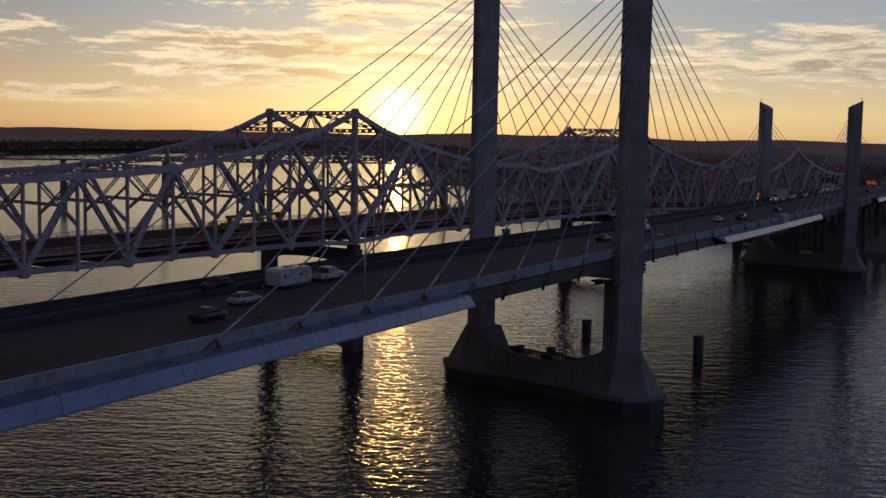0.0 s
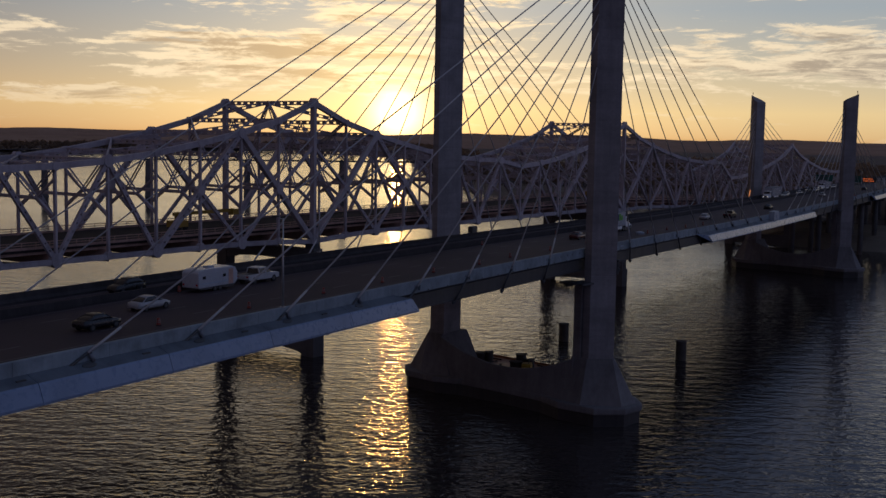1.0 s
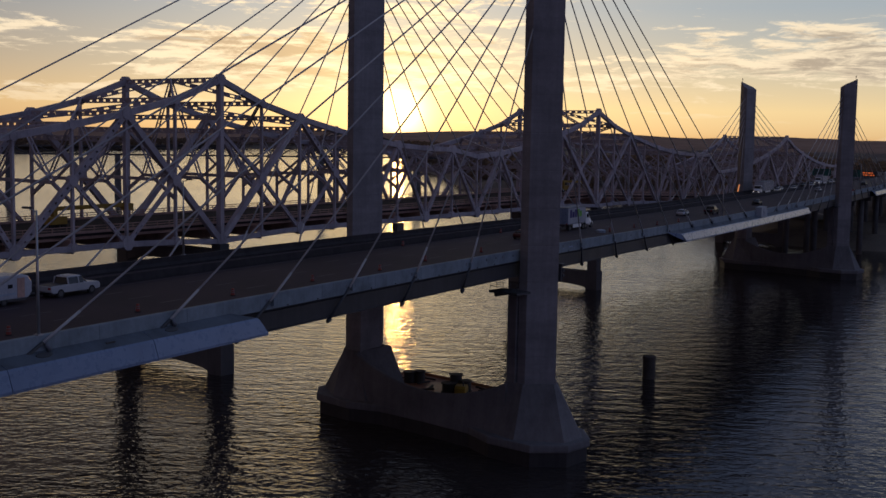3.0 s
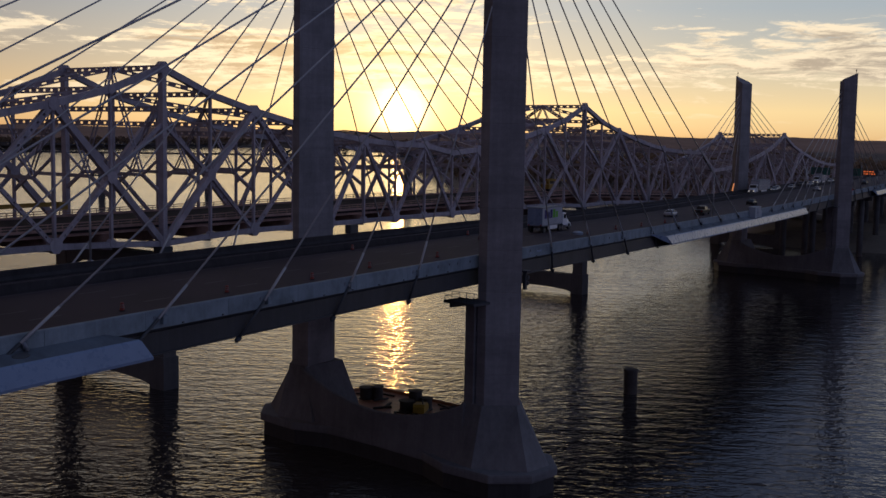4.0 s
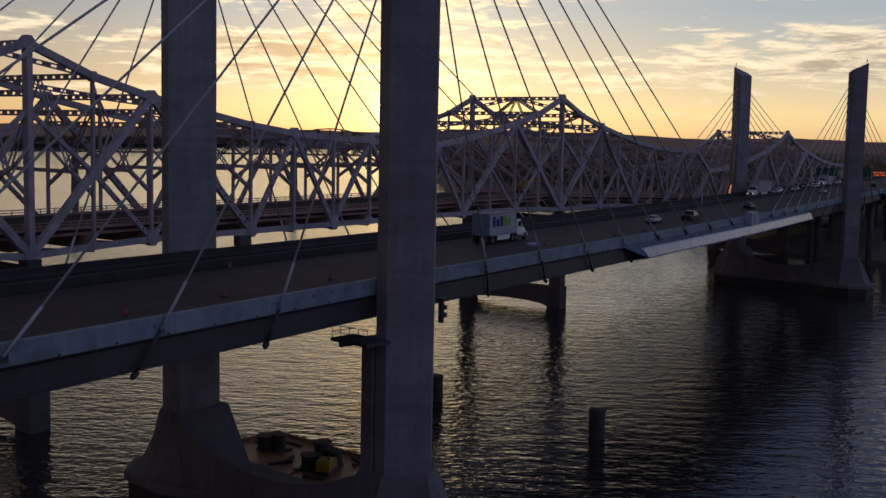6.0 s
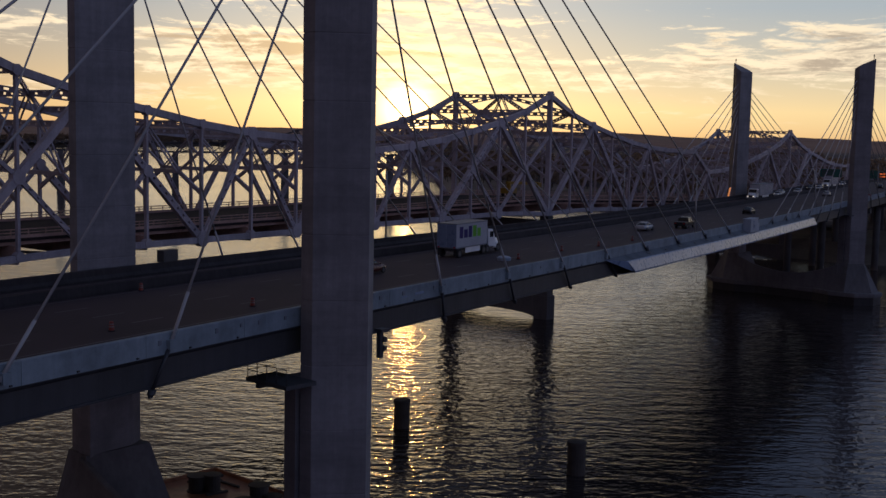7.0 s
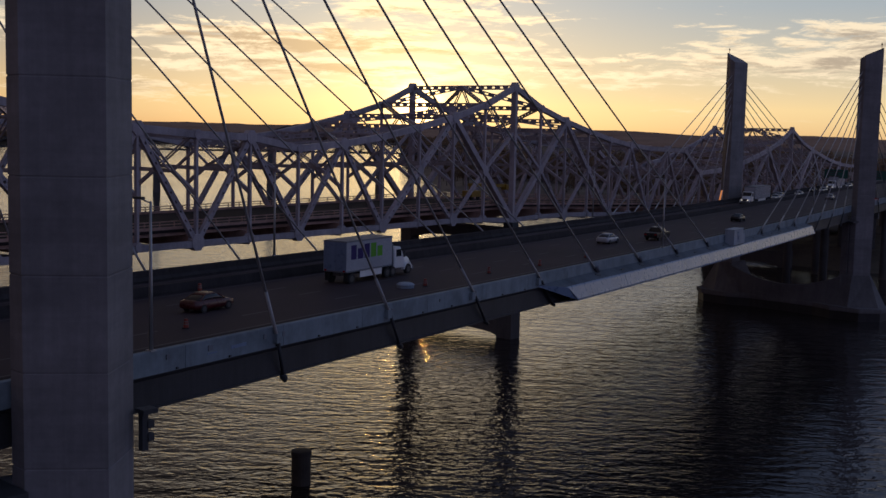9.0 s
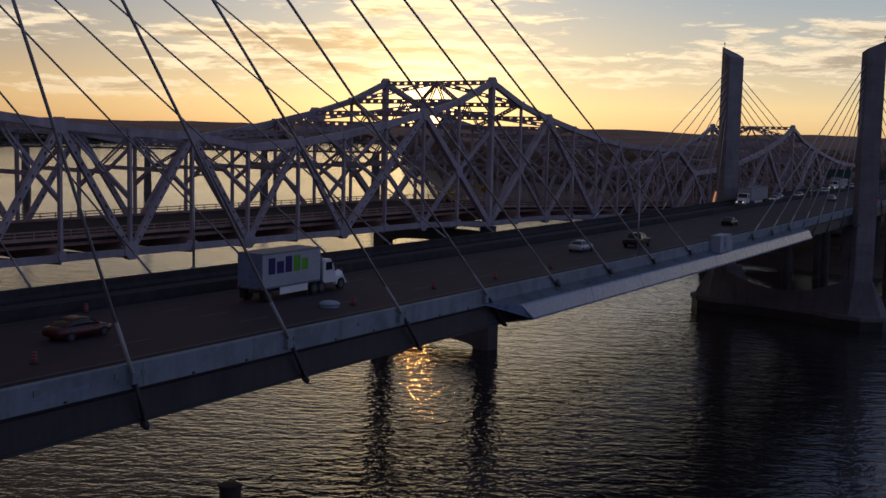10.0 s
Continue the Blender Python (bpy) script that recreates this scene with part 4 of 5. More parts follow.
def anchor_opening(y, s):
    """The dark recess in the fairing's shelf through which a stay passes, with a round collar beside it."""
    z = deck_top(y) - 1.12
    bm = bmesh.new()
    pts = [(0.26 * math.cos(2 * math.pi * k / 10), 0.72 * math.sin(2 * math.pi * k / 10)) for k in range(10)]
    skin(bm, [[Vector((s * (14.62 + x * g), y + v * g, z - (14.62 + x - 14.12) * 0.42 + h)) for x, v in pts] for h, g in ((-0.06, 1.0), (0.06, 1.0), (0.09, 0.85))])
    slot = mesh_object("cable_slot", bm, DARK, DECK, "dark recess around a stay cable")
    bm = bmesh.new()
    tube(bm, (s * 14.3, y + 0.75, z), (s * 14.3, y + 0.45, z + 0.62), 0.2, 10, 0.15)
    mesh_object("cable_collar", bm, BOX_GREY, DECK, "short grey collar around a stay cable")


DECK = bpy.data.objects["bridge_deck"]
for (west, east, height), table in zip(TOWERS, STAYS):
    for (s, side), (first, step, _, heights) in table.items():
        ty = east[1] if s > 0 else west[1]
        for k in range(len(heights)):
            y = ty + side * (first + step * k) + side * 1.3
            if s > 0 and (-280 < y < -67 or 60 < y < 170):
                anchor_opening(y, s)
                # small drain slot halfway to the next stay
                ym = y + side * step * 0.52
                zm = deck_top(ym) - 1.3
                bm = bmesh.new()
                box(bm, s * 14.62 - 0.16, s * 14.62 + 0.16, ym - 0.42, ym + 0.42, zm - 0.1, zm + 0.01)
                bevel(bm, 0.02, 1)
                mesh_object("drain_slot", bm, DARK, DECK, "small dark drain slot")


# fittings on the outer face of the parapet
def parapet_fitting(name, y, drop, wide, high, deep, mat, label=""):
    z = deck_top(y) - drop
    bm = bmesh.new()
    box(bm, 14.09, 14.1 + deep, y - wide / 2, y + wide / 2, z - high / 2, z + high / 2)
    bevel(bm, min(deep, 0.05) * 0.4, 1)
    mesh_object(name, bm, mat, DECK, label)


for y, drop, wide, high in ((-19.4, 0.55, 0.26, 0.42), (-16.9, 0.5, 0.16, 0.3), (-14.8, 0.55, 0.4, 0.36), (-11.9, 0.6, 0.24, 0.34), (1.0, 0.5, 0.3, 0.36), (4.7, 0.5, 0.42, 0.44), (10.0, 0.52, 0.26, 0.4), (33.0, 0.6, 0.2, 0.26)):
    parapet_fitting("junction_box", y, drop, wide, high * 0.8, 0.06, BOX_GREY, "small grey junction box")
parapet_fitting("repair_patch", 7.4, 0.75, 1.5, 0.22, 0.012, FAIRING, "pale repair patch")
parapet_fitting("repair_patch", 4.9, 0.85, 0.9, 0.1, 0.012, FAIRING)
for k in range(26):
    y = -60.0 + k * 4.75
    if not -14 < y < -2:
        parapet_fitting("drain_lip", y, 1.28, 0.16, 0.1, 0.1, DARK, "dark drain lip")
# socket blocks where the stays meet the parapet
for (west, east, height), table in zip(TOWERS, STAYS):
    for side in (1, -1):
        first, step, _, heights = table[(1, side)]
        for k in range(len(heights)):
            y = east[1] + side * (first + step * k)
            if -67 < y < 58:
                parapet_fitting("stay_socket", y + side * 0.35, 0.78, 0.55, 0.62, 0.34, PARAPET, "concrete block holding a stay")
                parapet_fitting("socket_plate", y + side * 1.2, 0.6, 0.26, 0.32, 0.04, BOX_GREY, "grey access plate")

# orange lit marker on the far parapet
root = thing("marker_post", "thin glowing orange marker post on the parapet", "marker post", (-13.9, 211.6, deck_top(211.6) - 0.02))
bm = bmesh.new()
beam(bm, (0, 0, 0.0), (0.3, 0.5, 2.3), 0.22, 0.3)
part("blade", bm, MARKER_GLOW, root, "glowing orange blade")
bm = bmesh.new()
box(bm, -0.15, 0.15, -0.4, 0.4, 0.0, 0.08)
part("foot", bm, DARK, root)

# pale equipment housing standing on the fairing
root = thing("equipment_housing", "pale grey equipment housing on the deck edge", "housing", (14.75, 119.5, deck_top(119.5) - 1.5))
bm = bmesh.new()
box(bm, -0.6, 0.75, -2.6, 2.3, 0.0, 2.2)
bevel(bm, 0.06, 2)
part("casing", bm, HOUSING, root)
bm = bmesh.new()
box(bm, -0.55, 0.7, 2.3, 3.4, 0.0, 1.35)
bevel(bm, 0.05, 1)
part("side_box", bm, HOUSING, root, "lower box at the end of the casing")
bm = bmesh.new()
box(bm, 0.752, 0.775, -0.9, 0.1, 0.35, 1.9)
part("door", bm, FAIRING, root, "flat grey access door")
bm = bmesh.new()
box(bm, -0.68, 0.83, -2.7, 2.4, 2.2, 2.3)
part("lid", bm, HOUSING, root)

# control cabinet on the far parapet beside the tower
root = thing("control_cabinet", "small dark steel control cabinet on the parapet", "cabinet", (-14.0, 6.6, deck_top(6.6)))
bm = bmesh.new()
box(bm, -0.45, 0.45, -1.0, 1.0, 0.0, 1.15)
bevel(bm, 0.05, 1)
part("casing", bm, DARK, root)
bm = bmesh.new()
box(bm, 0.452, 0.47, -0.8, -0.05, 0.1, 1.05)
part("door", bm, DARK, root)

# ---------- river fittings ----------


def dolphin(x, y, top):
    root = thing("mooring_dolphin", "dark round mooring caisson standing in the river", "mooring dolphin", (x, y, 0), group="mooring dolphins")
    bm = bmesh.new()
    skin(bm, [[Vector((r * math.cos(a), r * math.sin(a), h)) for a in (2 * math.pi * k / 20 for k in range(20))] for r, h in ((1.08, -2.0), (1.08, top - 0.5), (1.05, top - 0.45))])
    part("shaft", bm, TIMBER, root)
    bm = bmesh.new()
    skin(bm, [[Vector((r * math.cos(a), r * math.sin(a), h)) for a in (2 * math.pi * k / 20 for k in range(20))] for r, h in ((1.16, top - 0.5), (1.16, top - 0.05), (1.05, top), (0.3, top + 0.05))])
    part("cap", bm, TIMBER, root, "dark wet cap")


dolphin(-14.9, 53.4, 3.9)
dolphin(13.5, 46.5, 4.0)

# rusty work platform moored behind the near footing
mid = (Vector(TOWERS[0][0]) + Vector(TOWERS[0][1])) / 2
span = Vector(TOWERS[0][1]) - Vector(TOWERS[0][0])
root = thing("work_float", "rust-red steel work float moored behind the footing", "work float", (mid.x, mid.y, 0.0))
root.rotation_euler = (0, 0, math.atan2(span.y, span.x))
bm = bmesh.new()
box(bm, -22.0, 2.5, 6.7, 17.0, -0.6, 2.6)
bevel(bm, 0.2, 2)
part("hull", bm, RUST_DECK, root, "rust-red steel hull and deck")
bm = bmesh.new()
for x0, x1, y0, y1 in ((-21.8, 2.3, 16.7, 16.9), (-21.8, -21.6, 6.9, 16.9), (2.1, 2.3, 6.9, 16.9)):
    box(bm, x0, x1, y0, y1, 2.6, 3.0)
part("coaming", bm, RUST_DECK, root)
rng = random.Random(3)
for x, y, r, h in ((-17.2, 11.3, 1.15, 1.7), (-15.9, 12.2, 0.95, 1.9), (-8.4, 12.3, 1.1, 2.5), (-6.7, 12.7, 0.95, 1.7), (-8.0, 10.2, 1.2, 1.5)):
    spool = thing("cable_spool", "dark round steel drum on the work float", "drum", root.matrix_basis @ Vector((x, y, 2.6)), group="drums on the work float")
    bm = bmesh.new()
    skin(bm, [[Vector((q * math.cos(a), q * math.sin(a), z)) for a in (2 * math.pi * k / 16 for k in range(16))] for q, z in ((r, 0), (r, 0.12), (r * 0.85, 0.16), (r * 0.85, h - 0.16), (r, h - 0.12), (r, h), (r * 0.3, h + 0.02))])
    part("shell", bm, TIMBER, spool)
for k in range(26):
    plank = thing("loose_timber", "short dark timber lying on the work float", "timber", root.matrix_basis @ Vector((rng.uniform(-20, 1), rng.uniform(7.4, 16), 2.6)), group="loose timbers")
    plank.rotation_euler = (0, 0, rng.uniform(0, 3.1))
    bm = bmesh.new()
    l, h = rng.uniform(0.6, 1.6), rng.uniform(0.12, 0.3)
    box(bm, -l, l, -0.14, 0.14, 0, h)
    bevel(bm, 0.02, 1)
    part("board", bm, TIMBER, plank)

# engine-driven pump in yellow paint on the float
pump = thing("pump_unit", "yellow engine-driven pump on the work float", "pump", root.matrix_basis @ Vector((-5.6, 10.4, 2.6)))
pump.rotation_euler = (0, 0, 0.3)
bm = bmesh.new()
shell_points = [(-1.5, 0.35), (-1.5, 1.2), (-1.1, 1.5), (0.7, 1.5), (1.5, 1.0), (1.5, 0.35)]
skin(bm, [[Vector((x, y, z)) for y, z in shell_points] for x in (-0.8, 0.8)])
bevel(bm, 0.08, 2)
part("hood", bm, YELLOW, pump, "yellow sheet-metal hood")
bm = bmesh.new()
for x in (-0.7, 0.7):
    box(bm, x - 0.12, x + 0.12, -1.8, 1.8, 0.0, 0.36)
part("skid", bm, DARK, pump, "dark steel skid")
bm = bmesh.new()
tube(bm, (0.4, -0.6, 1.45), (0.4, -0.6, 2.1), 0.09, 8)
part("exhaust", bm, DARK, pump)

# red marker lamp on the near footing's river end
root = thing("marker_lamp", "small red navigation lamp on the pedestal", "marker lamp", (18.6, -7.9, 9.4))
bm = bmesh.new()
tube(bm, (0, 0, 0), (0, 0, 0.25), 0.12, 8)
part("housing", bm, DARK, root)
bm = bmesh.new()
tube(bm, (0, 0, 0.25), (0, 0, 0.55), 0.16, 10, 0.12)
part("lens", bm, RED_LAMP, root, "glowing red lens")

# ---------- vehicles ----------


def wheel(root, x, y, r, w=0.22):
    bm = bmesh.new()
    tube(bm, (x - w / 2, y, r), (x + w / 2, y, r), r, 16)
    tyre = part("wheel", bm, RUBBER, root, "black tyre")
    bm = bmesh.new()
    s = 1 if x > 0 else -1
    tube(bm, (x + s * (w / 2 - 0.02), y, r), (x + s * (w / 2 + 0.015), y, r), r * 0.6, 12)
    part("rim", bm, RIM, tyre, "grey metal rim")


def shell(bm, profile, half, narrow=None, floor=0.0):
    """A side profile of (y, z) points drawn across; narrow: half-width of the points above floor."""
    rows = []
    for s in (-1, 1):
        rows.append([bm.verts.new((s * (narrow if narrow and z > floor else half), y, z)) for y, z in profile])
    n = len(profile)
    for k in range(n):
        bm.faces.new((rows[0][k], rows[0][(k + 1) % n], rows[1][(k + 1) % n], rows[1][k]))
    bm.faces.new(rows[0][::-1])
    bm.faces.new(rows[1])
    bmesh.ops.recalc_face_normals(bm, faces=bm.faces)


def place(root, x, y, back=False):
    root.location = (x, y, road_z(y))
    root.rotation_euler = (0, 0, math.pi if back else 0)


def lamps(root, half, front, rear, z, lit=False, lit_tail=False):
    for s in (-1, 1):
        bm = bmesh.new()
        box(bm, s * (half - 0.26) - 0.13, s * (half - 0.26) + 0.13, front - 0.1, front + 0.02, z - 0.06, z + 0.06)
        part("headlight", bm, HEADLIGHT if lit else LENS, root, "glowing headlight" if lit else "clear headlight")
        bm = bmesh.new()
        box(bm, s * (half - 0.26) - 0.16, s * (half - 0.26) + 0.16, rear - 0.02, rear + 0.06, z + 0.02, z + 0.2)
        part("tail_light", bm, BRAKE if lit_tail else TAIL, root, "red tail light")


def hull(bm, sections, top=0.86):
    """A rounded body along y: sections of (y, half width, low z, high z); top: share of the width left at the crown."""
    rings = []
    for y, w, z0, z1 in sections:
        h = z1 - z0
        side = [(0.86 * w, z0), (0.99 * w, z0 + 0.2 * h), (w, z0 + 0.5 * h), ((0.55 + 0.45 * top) * w, z0 + 0.82 * h), (top * w, z1 - 0.04 * h), (0.5 * top * w, z1)]
        rings.append([Vector((x, y, z)) for x, z in side] + [Vector((-x, y, z)) for x, z in side[::-1]])
    skin(bm, rings)
    bmesh.ops.recalc_face_normals(bm, faces=bm.faces)
    for f in bm.faces:
        f.smooth = True


def car(label, x, y, coat, suv=False, back=False, lit=False):
    root = thing("car", label, "car", group="vehicles on the bridge")
    up = 0.24 if suv else 0.0
    tail = 0.45 if suv else 0.0
    half, l = 0.92, 2.3
    bm = bmesh.new()
    hull(bm, [(-2.32, 0.72, 0.42, 0.78), (-2.24, 0.84, 0.32, 0.93 + up / 2), (-1.7, 0.9, 0.24, 0.98 + up / 2), (-0.9, 0.92, 0.22, 0.97 + up / 2), (0.4, 0.92, 0.22, 0.95 + up / 2), (1.0, 0.91, 0.22, 0.93 + up / 2), (1.7, 0.87, 0.24, 0.85 + up / 2), (2.15, 0.8, 0.3, 0.71 + up / 2), (2.3, 0.66, 0.4, 0.58)])
    part("body", bm, coat, root)
    bm = bmesh.new()
    hull(bm, [(-1.85 - tail, 0.74, 0.86, 0.96 + up / 2), (-1.35 - tail, 0.78, 0.86, 1.2 + up), (-0.85 - tail, 0.78, 0.86, 1.36 + up), (-0.2, 0.78, 0.86, 1.4 + up), (0.3, 0.78, 0.86, 1.35 + up), (0.75, 0.78, 0.86, 1.14 + up), (1.2, 0.76, 0.86, 0.93 + up / 2)], 0.74)
    part("glazing", bm, GLASS, root, "dark tinted glass")
    bm = bmesh.new()
    hull(bm, [(-1.05 - tail, 0.58, 1.27 + up, 1.34 + up), (-0.7 - tail, 0.61, 1.34 + up, 1.41 + up), (-0.1, 0.61, 1.36 + up, 1.445 + up), (0.25, 0.6, 1.33 + up, 1.4 + up), (0.45, 0.56, 1.26 + up, 1.315 + up)])
    part("roof", bm, coat, root)
    for s in (-1, 1):
        for y0, z0, y1, z1 in ((1.08, 0.94 + up / 2, 0.42, 1.29 + up), (-0.35, 0.95 + up / 2, -0.32, 1.37 + up), (-1.7 - tail, 0.95 + up / 2, -1.02 - tail, 1.3 + up)):
            bm = bmesh.new()
            beam(bm, (s * 0.765, y0, z0), (s * 0.6, y1, z1), 0.07, 0.08)
            part("pillar", bm, coat, root)
        bm = bmesh.new()
        box(bm, min(s * 0.84, s * 1.02), max(s * 0.84, s * 1.02), 0.74, 0.86, 0.93 + up / 2, 1.06 + up / 2)
        bevel(bm, 0.03, 1)
        part("mirror", bm, coat, root)
        for yy in (-1.4, 1.42):
            wheel(root, s * 0.82, yy, 0.33)
    lamps(root, half - 0.1, l - 0.09, -l + 0.05, 0.62, lit)
    place(root, x, y, back)


def pickup(label, x, y, coat):
    root = thing("pickup_truck", label, "pickup truck", group="vehicles on the bridge")
    bm = bmesh.new()
    shell(bm, [(-2.95, 0.6), (-2.95, 1.12), (-0.95, 1.14), (1.25, 1.14), (2.75, 1.08), (2.95, 0.9), (2.95, 0.5), (2.6, 0.42), (-2.7, 0.45)], 1.0)
    bevel(bm, 0.07, 2)
    part("body", bm, coat, root)
    bm = bmesh.new()
    box(bm, -0.84, 0.84, -2.85, -1.02, 1.08, 1.155)
    part("load_bed", bm, DARK, root, "dark open load bed")
    bm = bmesh.new()
    shell(bm, [(-0.95, 1.12), (-0.78, 1.76), (0.75, 1.78), (1.45, 1.12)], 0.93, 0.78, 1.2)
    bevel(bm, 0.03, 1)
    part("glazing", bm, GLASS, root, "dark cab glass")
    bm = bmesh.new()
    shell(bm, [(-0.86, 1.74), (-0.7, 1.86), (0.6, 1.87), (0.82, 1.75)], 0.8, 0.74, 1.8)
    bevel(bm, 0.03, 2)
    part("roof", bm, coat, root)
    for yy in (-0.9, 0.35, 1.2):
        for s in (-1, 1):
            bm = bmesh.new()
            top = 1.76 if yy < 1 else 1.3
            beam(bm, (s * 0.93, yy, 1.13), (s * 0.79, yy - (0.0 if yy < 1 else 0.5), top), 0.1, 0.09)
            part("pillar", bm, coat, root)
    for s in (-1, 1):
        for yy in (-1.85, 1.9):
            wheel(root, s * 0.88, yy, 0.4, 0.26)
    lamps(root, 1.0, 2.95, -2.95, 0.8)
    place(root, x, y)


def travel_trailer(label, x, y):
    root = thing("travel_trailer", label, "trailer", group="vehicles on the bridge")
    bm = bmesh.new()
    shell(bm, [(-3.35, 0.5), (-3.4, 2.2), (-3.15, 2.5), (-2.4, 2.6), (2.4, 2.6), (3.0, 2.42), (3.4, 1.85), (3.4, 1.0), (3.0, 0.5)], 1.22)
    bevel(bm, 0.16, 3)
    part("body", bm, TRAILER, root, "dull white panelled trailer body")
    bm = bmesh.new()
    box(bm, 1.221, 1.245, 1.75, 2.55, 0.6, 2.3)
    part("door", bm, OLD_STEEL, root, "brown side door")
    for y0, y1 in ((-2.7, -2.2), (0.75, 1.25)):
        bm = bmesh.new()
        box(bm, 1.221, 1.242, y0, y1, 1.5, 1.82)
        part("window", bm, GLASS, root, "dark side window")
    bm = bmesh.new()
    box(bm, 1.221, 1.236, -3.0, 1.6, 0.9, 1.08)
    part("stripe", bm, HOUSING, root, "faded stripe along the side")
    bm = bmesh.new()
    box(bm, -1.15, 1.15, -3.0, 2.8, 0.32, 0.52)
    part("chassis", bm, DARK, root)
    bm = bmesh.new()
    box(bm, -0.4, 0.4, -0.8, 0.2, 2.59, 2.74)
    bevel(bm, 0.06, 1)
    part("roof_unit", bm, HOUSING, root, "boxy roof air unit")
    bm = bmesh.new()
    beam(bm, (0, 2.9, 0.58), (0, 4.7, 0.58), 0.16, 0.14)
    part("drawbar", bm, DARK, root)
    for s in (-1, 1):
        for yy in (-0.55, 0.35):
            wheel(root, s * 1.08, yy, 0.36)
        bm = bmesh.new()
        box(bm, s * 0.95 - 0.12, s * 0.95 + 0.12, -3.42, -3.37, 0.8, 1.0)
        part("tail_light", bm, TAIL, root, "red tail light")
    place(root, x, y)


def lorry(label, x, y, length, back=False, lit=False, marks=None):
    """Tractor unit and box trailer; y is the middle of the trailer."""
    root = thing("lorry", label, "lorry", group="vehicles on the bridge")
    a, b = -length / 2, length / 2
    bm = bmesh.new()
    box(bm, -1.3, 1.3, a, b, 1.15, 4.05)
    bevel(bm, 0.05, 2)
    trailer = part("trailer", bm, TRAILER, root, "white box trailer")
    for s in (-1, 1):
        bm = bmesh.new()
        box(bm, min(s * 0.015, s * 1.26), max(s * 0.015, s * 1.26), a - 0.03, a + 0.001, 1.25, 3.95)
        part("rear_door", bm, FAIRING, trailer, "pale rear door")
    for s in (-1, 1):
        bm = bmesh.new()
        box(bm, s * 1.22 - 0.03, s * 1.22 + 0.03, a + length * 0.3, b - length * 0.22, 0.5, 1.2)
        part("side_skirt", bm, WHITE, trailer)
    if marks:
        for colour, y0, y1, z0, z1 in marks:
            for s in (-1, 1):
                bm = bmesh.new()
                box(bm, s * 1.302 - 0.004, s * 1.302 + 0.004, y0, y1, z0, z1)
                part("side_mark", bm, colour, trailer, "plain coloured block on the trailer side")
    for z0, z1 in ((1.13, 1.27), (3.93, 4.07)):
        bm = bmesh.new()
        box(bm, -1.32, 1.32, a - 0.02, b + 0.02, z0, z1)
        part("rail", bm, BOX_GREY, trailer, "grey edge rail")
    bm = bmesh.new()
    shell(bm, [(b + 0.7, 0.75), (b + 0.7, 2.7), (b + 0.95, 2.92), (b + 1.85, 2.86), (b + 2.5, 1.95), (b + 2.6, 0.7)], 1.15)
    bevel(bm, 0.12, 3)
    cab = part("cab", bm, WHITE, root, "white bonneted cab")
    bm = bmesh.new()
    hull(bm, [(b + 2.45, 1.0, 0.75, 1.95), (b + 3.1, 0.95, 0.75, 1.86), (b + 3.8, 0.88, 0.75, 1.7), (b + 4.2, 0.8, 0.75, 1.5), (b + 4.28, 0.7, 0.8, 1.35)], 0.8)
    part("bonnet", bm, WHITE, cab, "rounded white bonnet")
    bm = bmesh.new()
    box(bm, -0.5, 0.5, b + 4.22, b + 4.31, 0.85, 1.35)
    part("grille", bm, DARK, cab, "dark grille")
    bm = bmesh.new()
    box(bm, -1.15, 1.15, b + 4.1, b + 4.4, 0.42, 0.74)
    bevel(bm, 0.06, 2)
    part("bumper", bm, BOX_GREY, cab, "grey bumper")
    for s in (-1, 1):
        bm = bmesh.new()
        arch = [(b + 3.3 + 0.78 * math.cos(t), 0.5 + 0.72 * math.sin(t)) for t in (math.pi * k / 8 for k in range(9))]
        inner = [(b + 3.3 + 0.62 * math.cos(t), 0.5 + 0.56 * math.sin(t)) for t in (math.pi * k / 8 for k in range(8, -1, -1))]
        rows = [[bm.verts.new((x, y, z)) for y, z in arch + inner] for x in (s * 0.84, s * 1.2)]
        m = len(arch)
        for k in range(m - 1):
            q = 2 * m - 1 - k
            for face in ((rows[0][k], rows[0][k + 1], rows[1][k + 1], rows[1][k]), (rows[0][q], rows[0][q - 1], rows[1][q - 1], rows[1][q]), (rows[1][k], rows[1][k + 1], rows[1][q - 1], rows[1][q]), (rows[0][k], rows[0][k + 1], rows[0][q - 1], rows[0][q])):
                bm.faces.new(face)
        bmesh.ops.recalc_face_normals(bm, faces=bm.faces)
        part("fender", bm, WHITE, cab, "white wheel fender")
        bm = bmesh.new()
        tube(bm, (s * 1.05, b + 0.5, 0.9), (s * 1.05, b + 0.5, 3.2), 0.08, 8)
        part("exhaust_stack", bm, BOX_GREY, cab, "grey upright exhaust")
        bm = bmesh.new()
        box(bm, s * 1.05 - 0.25, s * 1.05 + 0.25, a + 0.25, a + 0.29, 0.25, 1.1)
        part("mud_flap", bm, RUBBER, trailer, "black mud flap")
    bm = bmesh.new()
    shell(bm, [(b + 1.9, 2.74), (b + 1.95, 2.79), (b + 2.54, 2.02), (b + 2.48, 1.97)], 1.0)
    part("windscreen", bm, GLASS, cab, "dark windscreen")
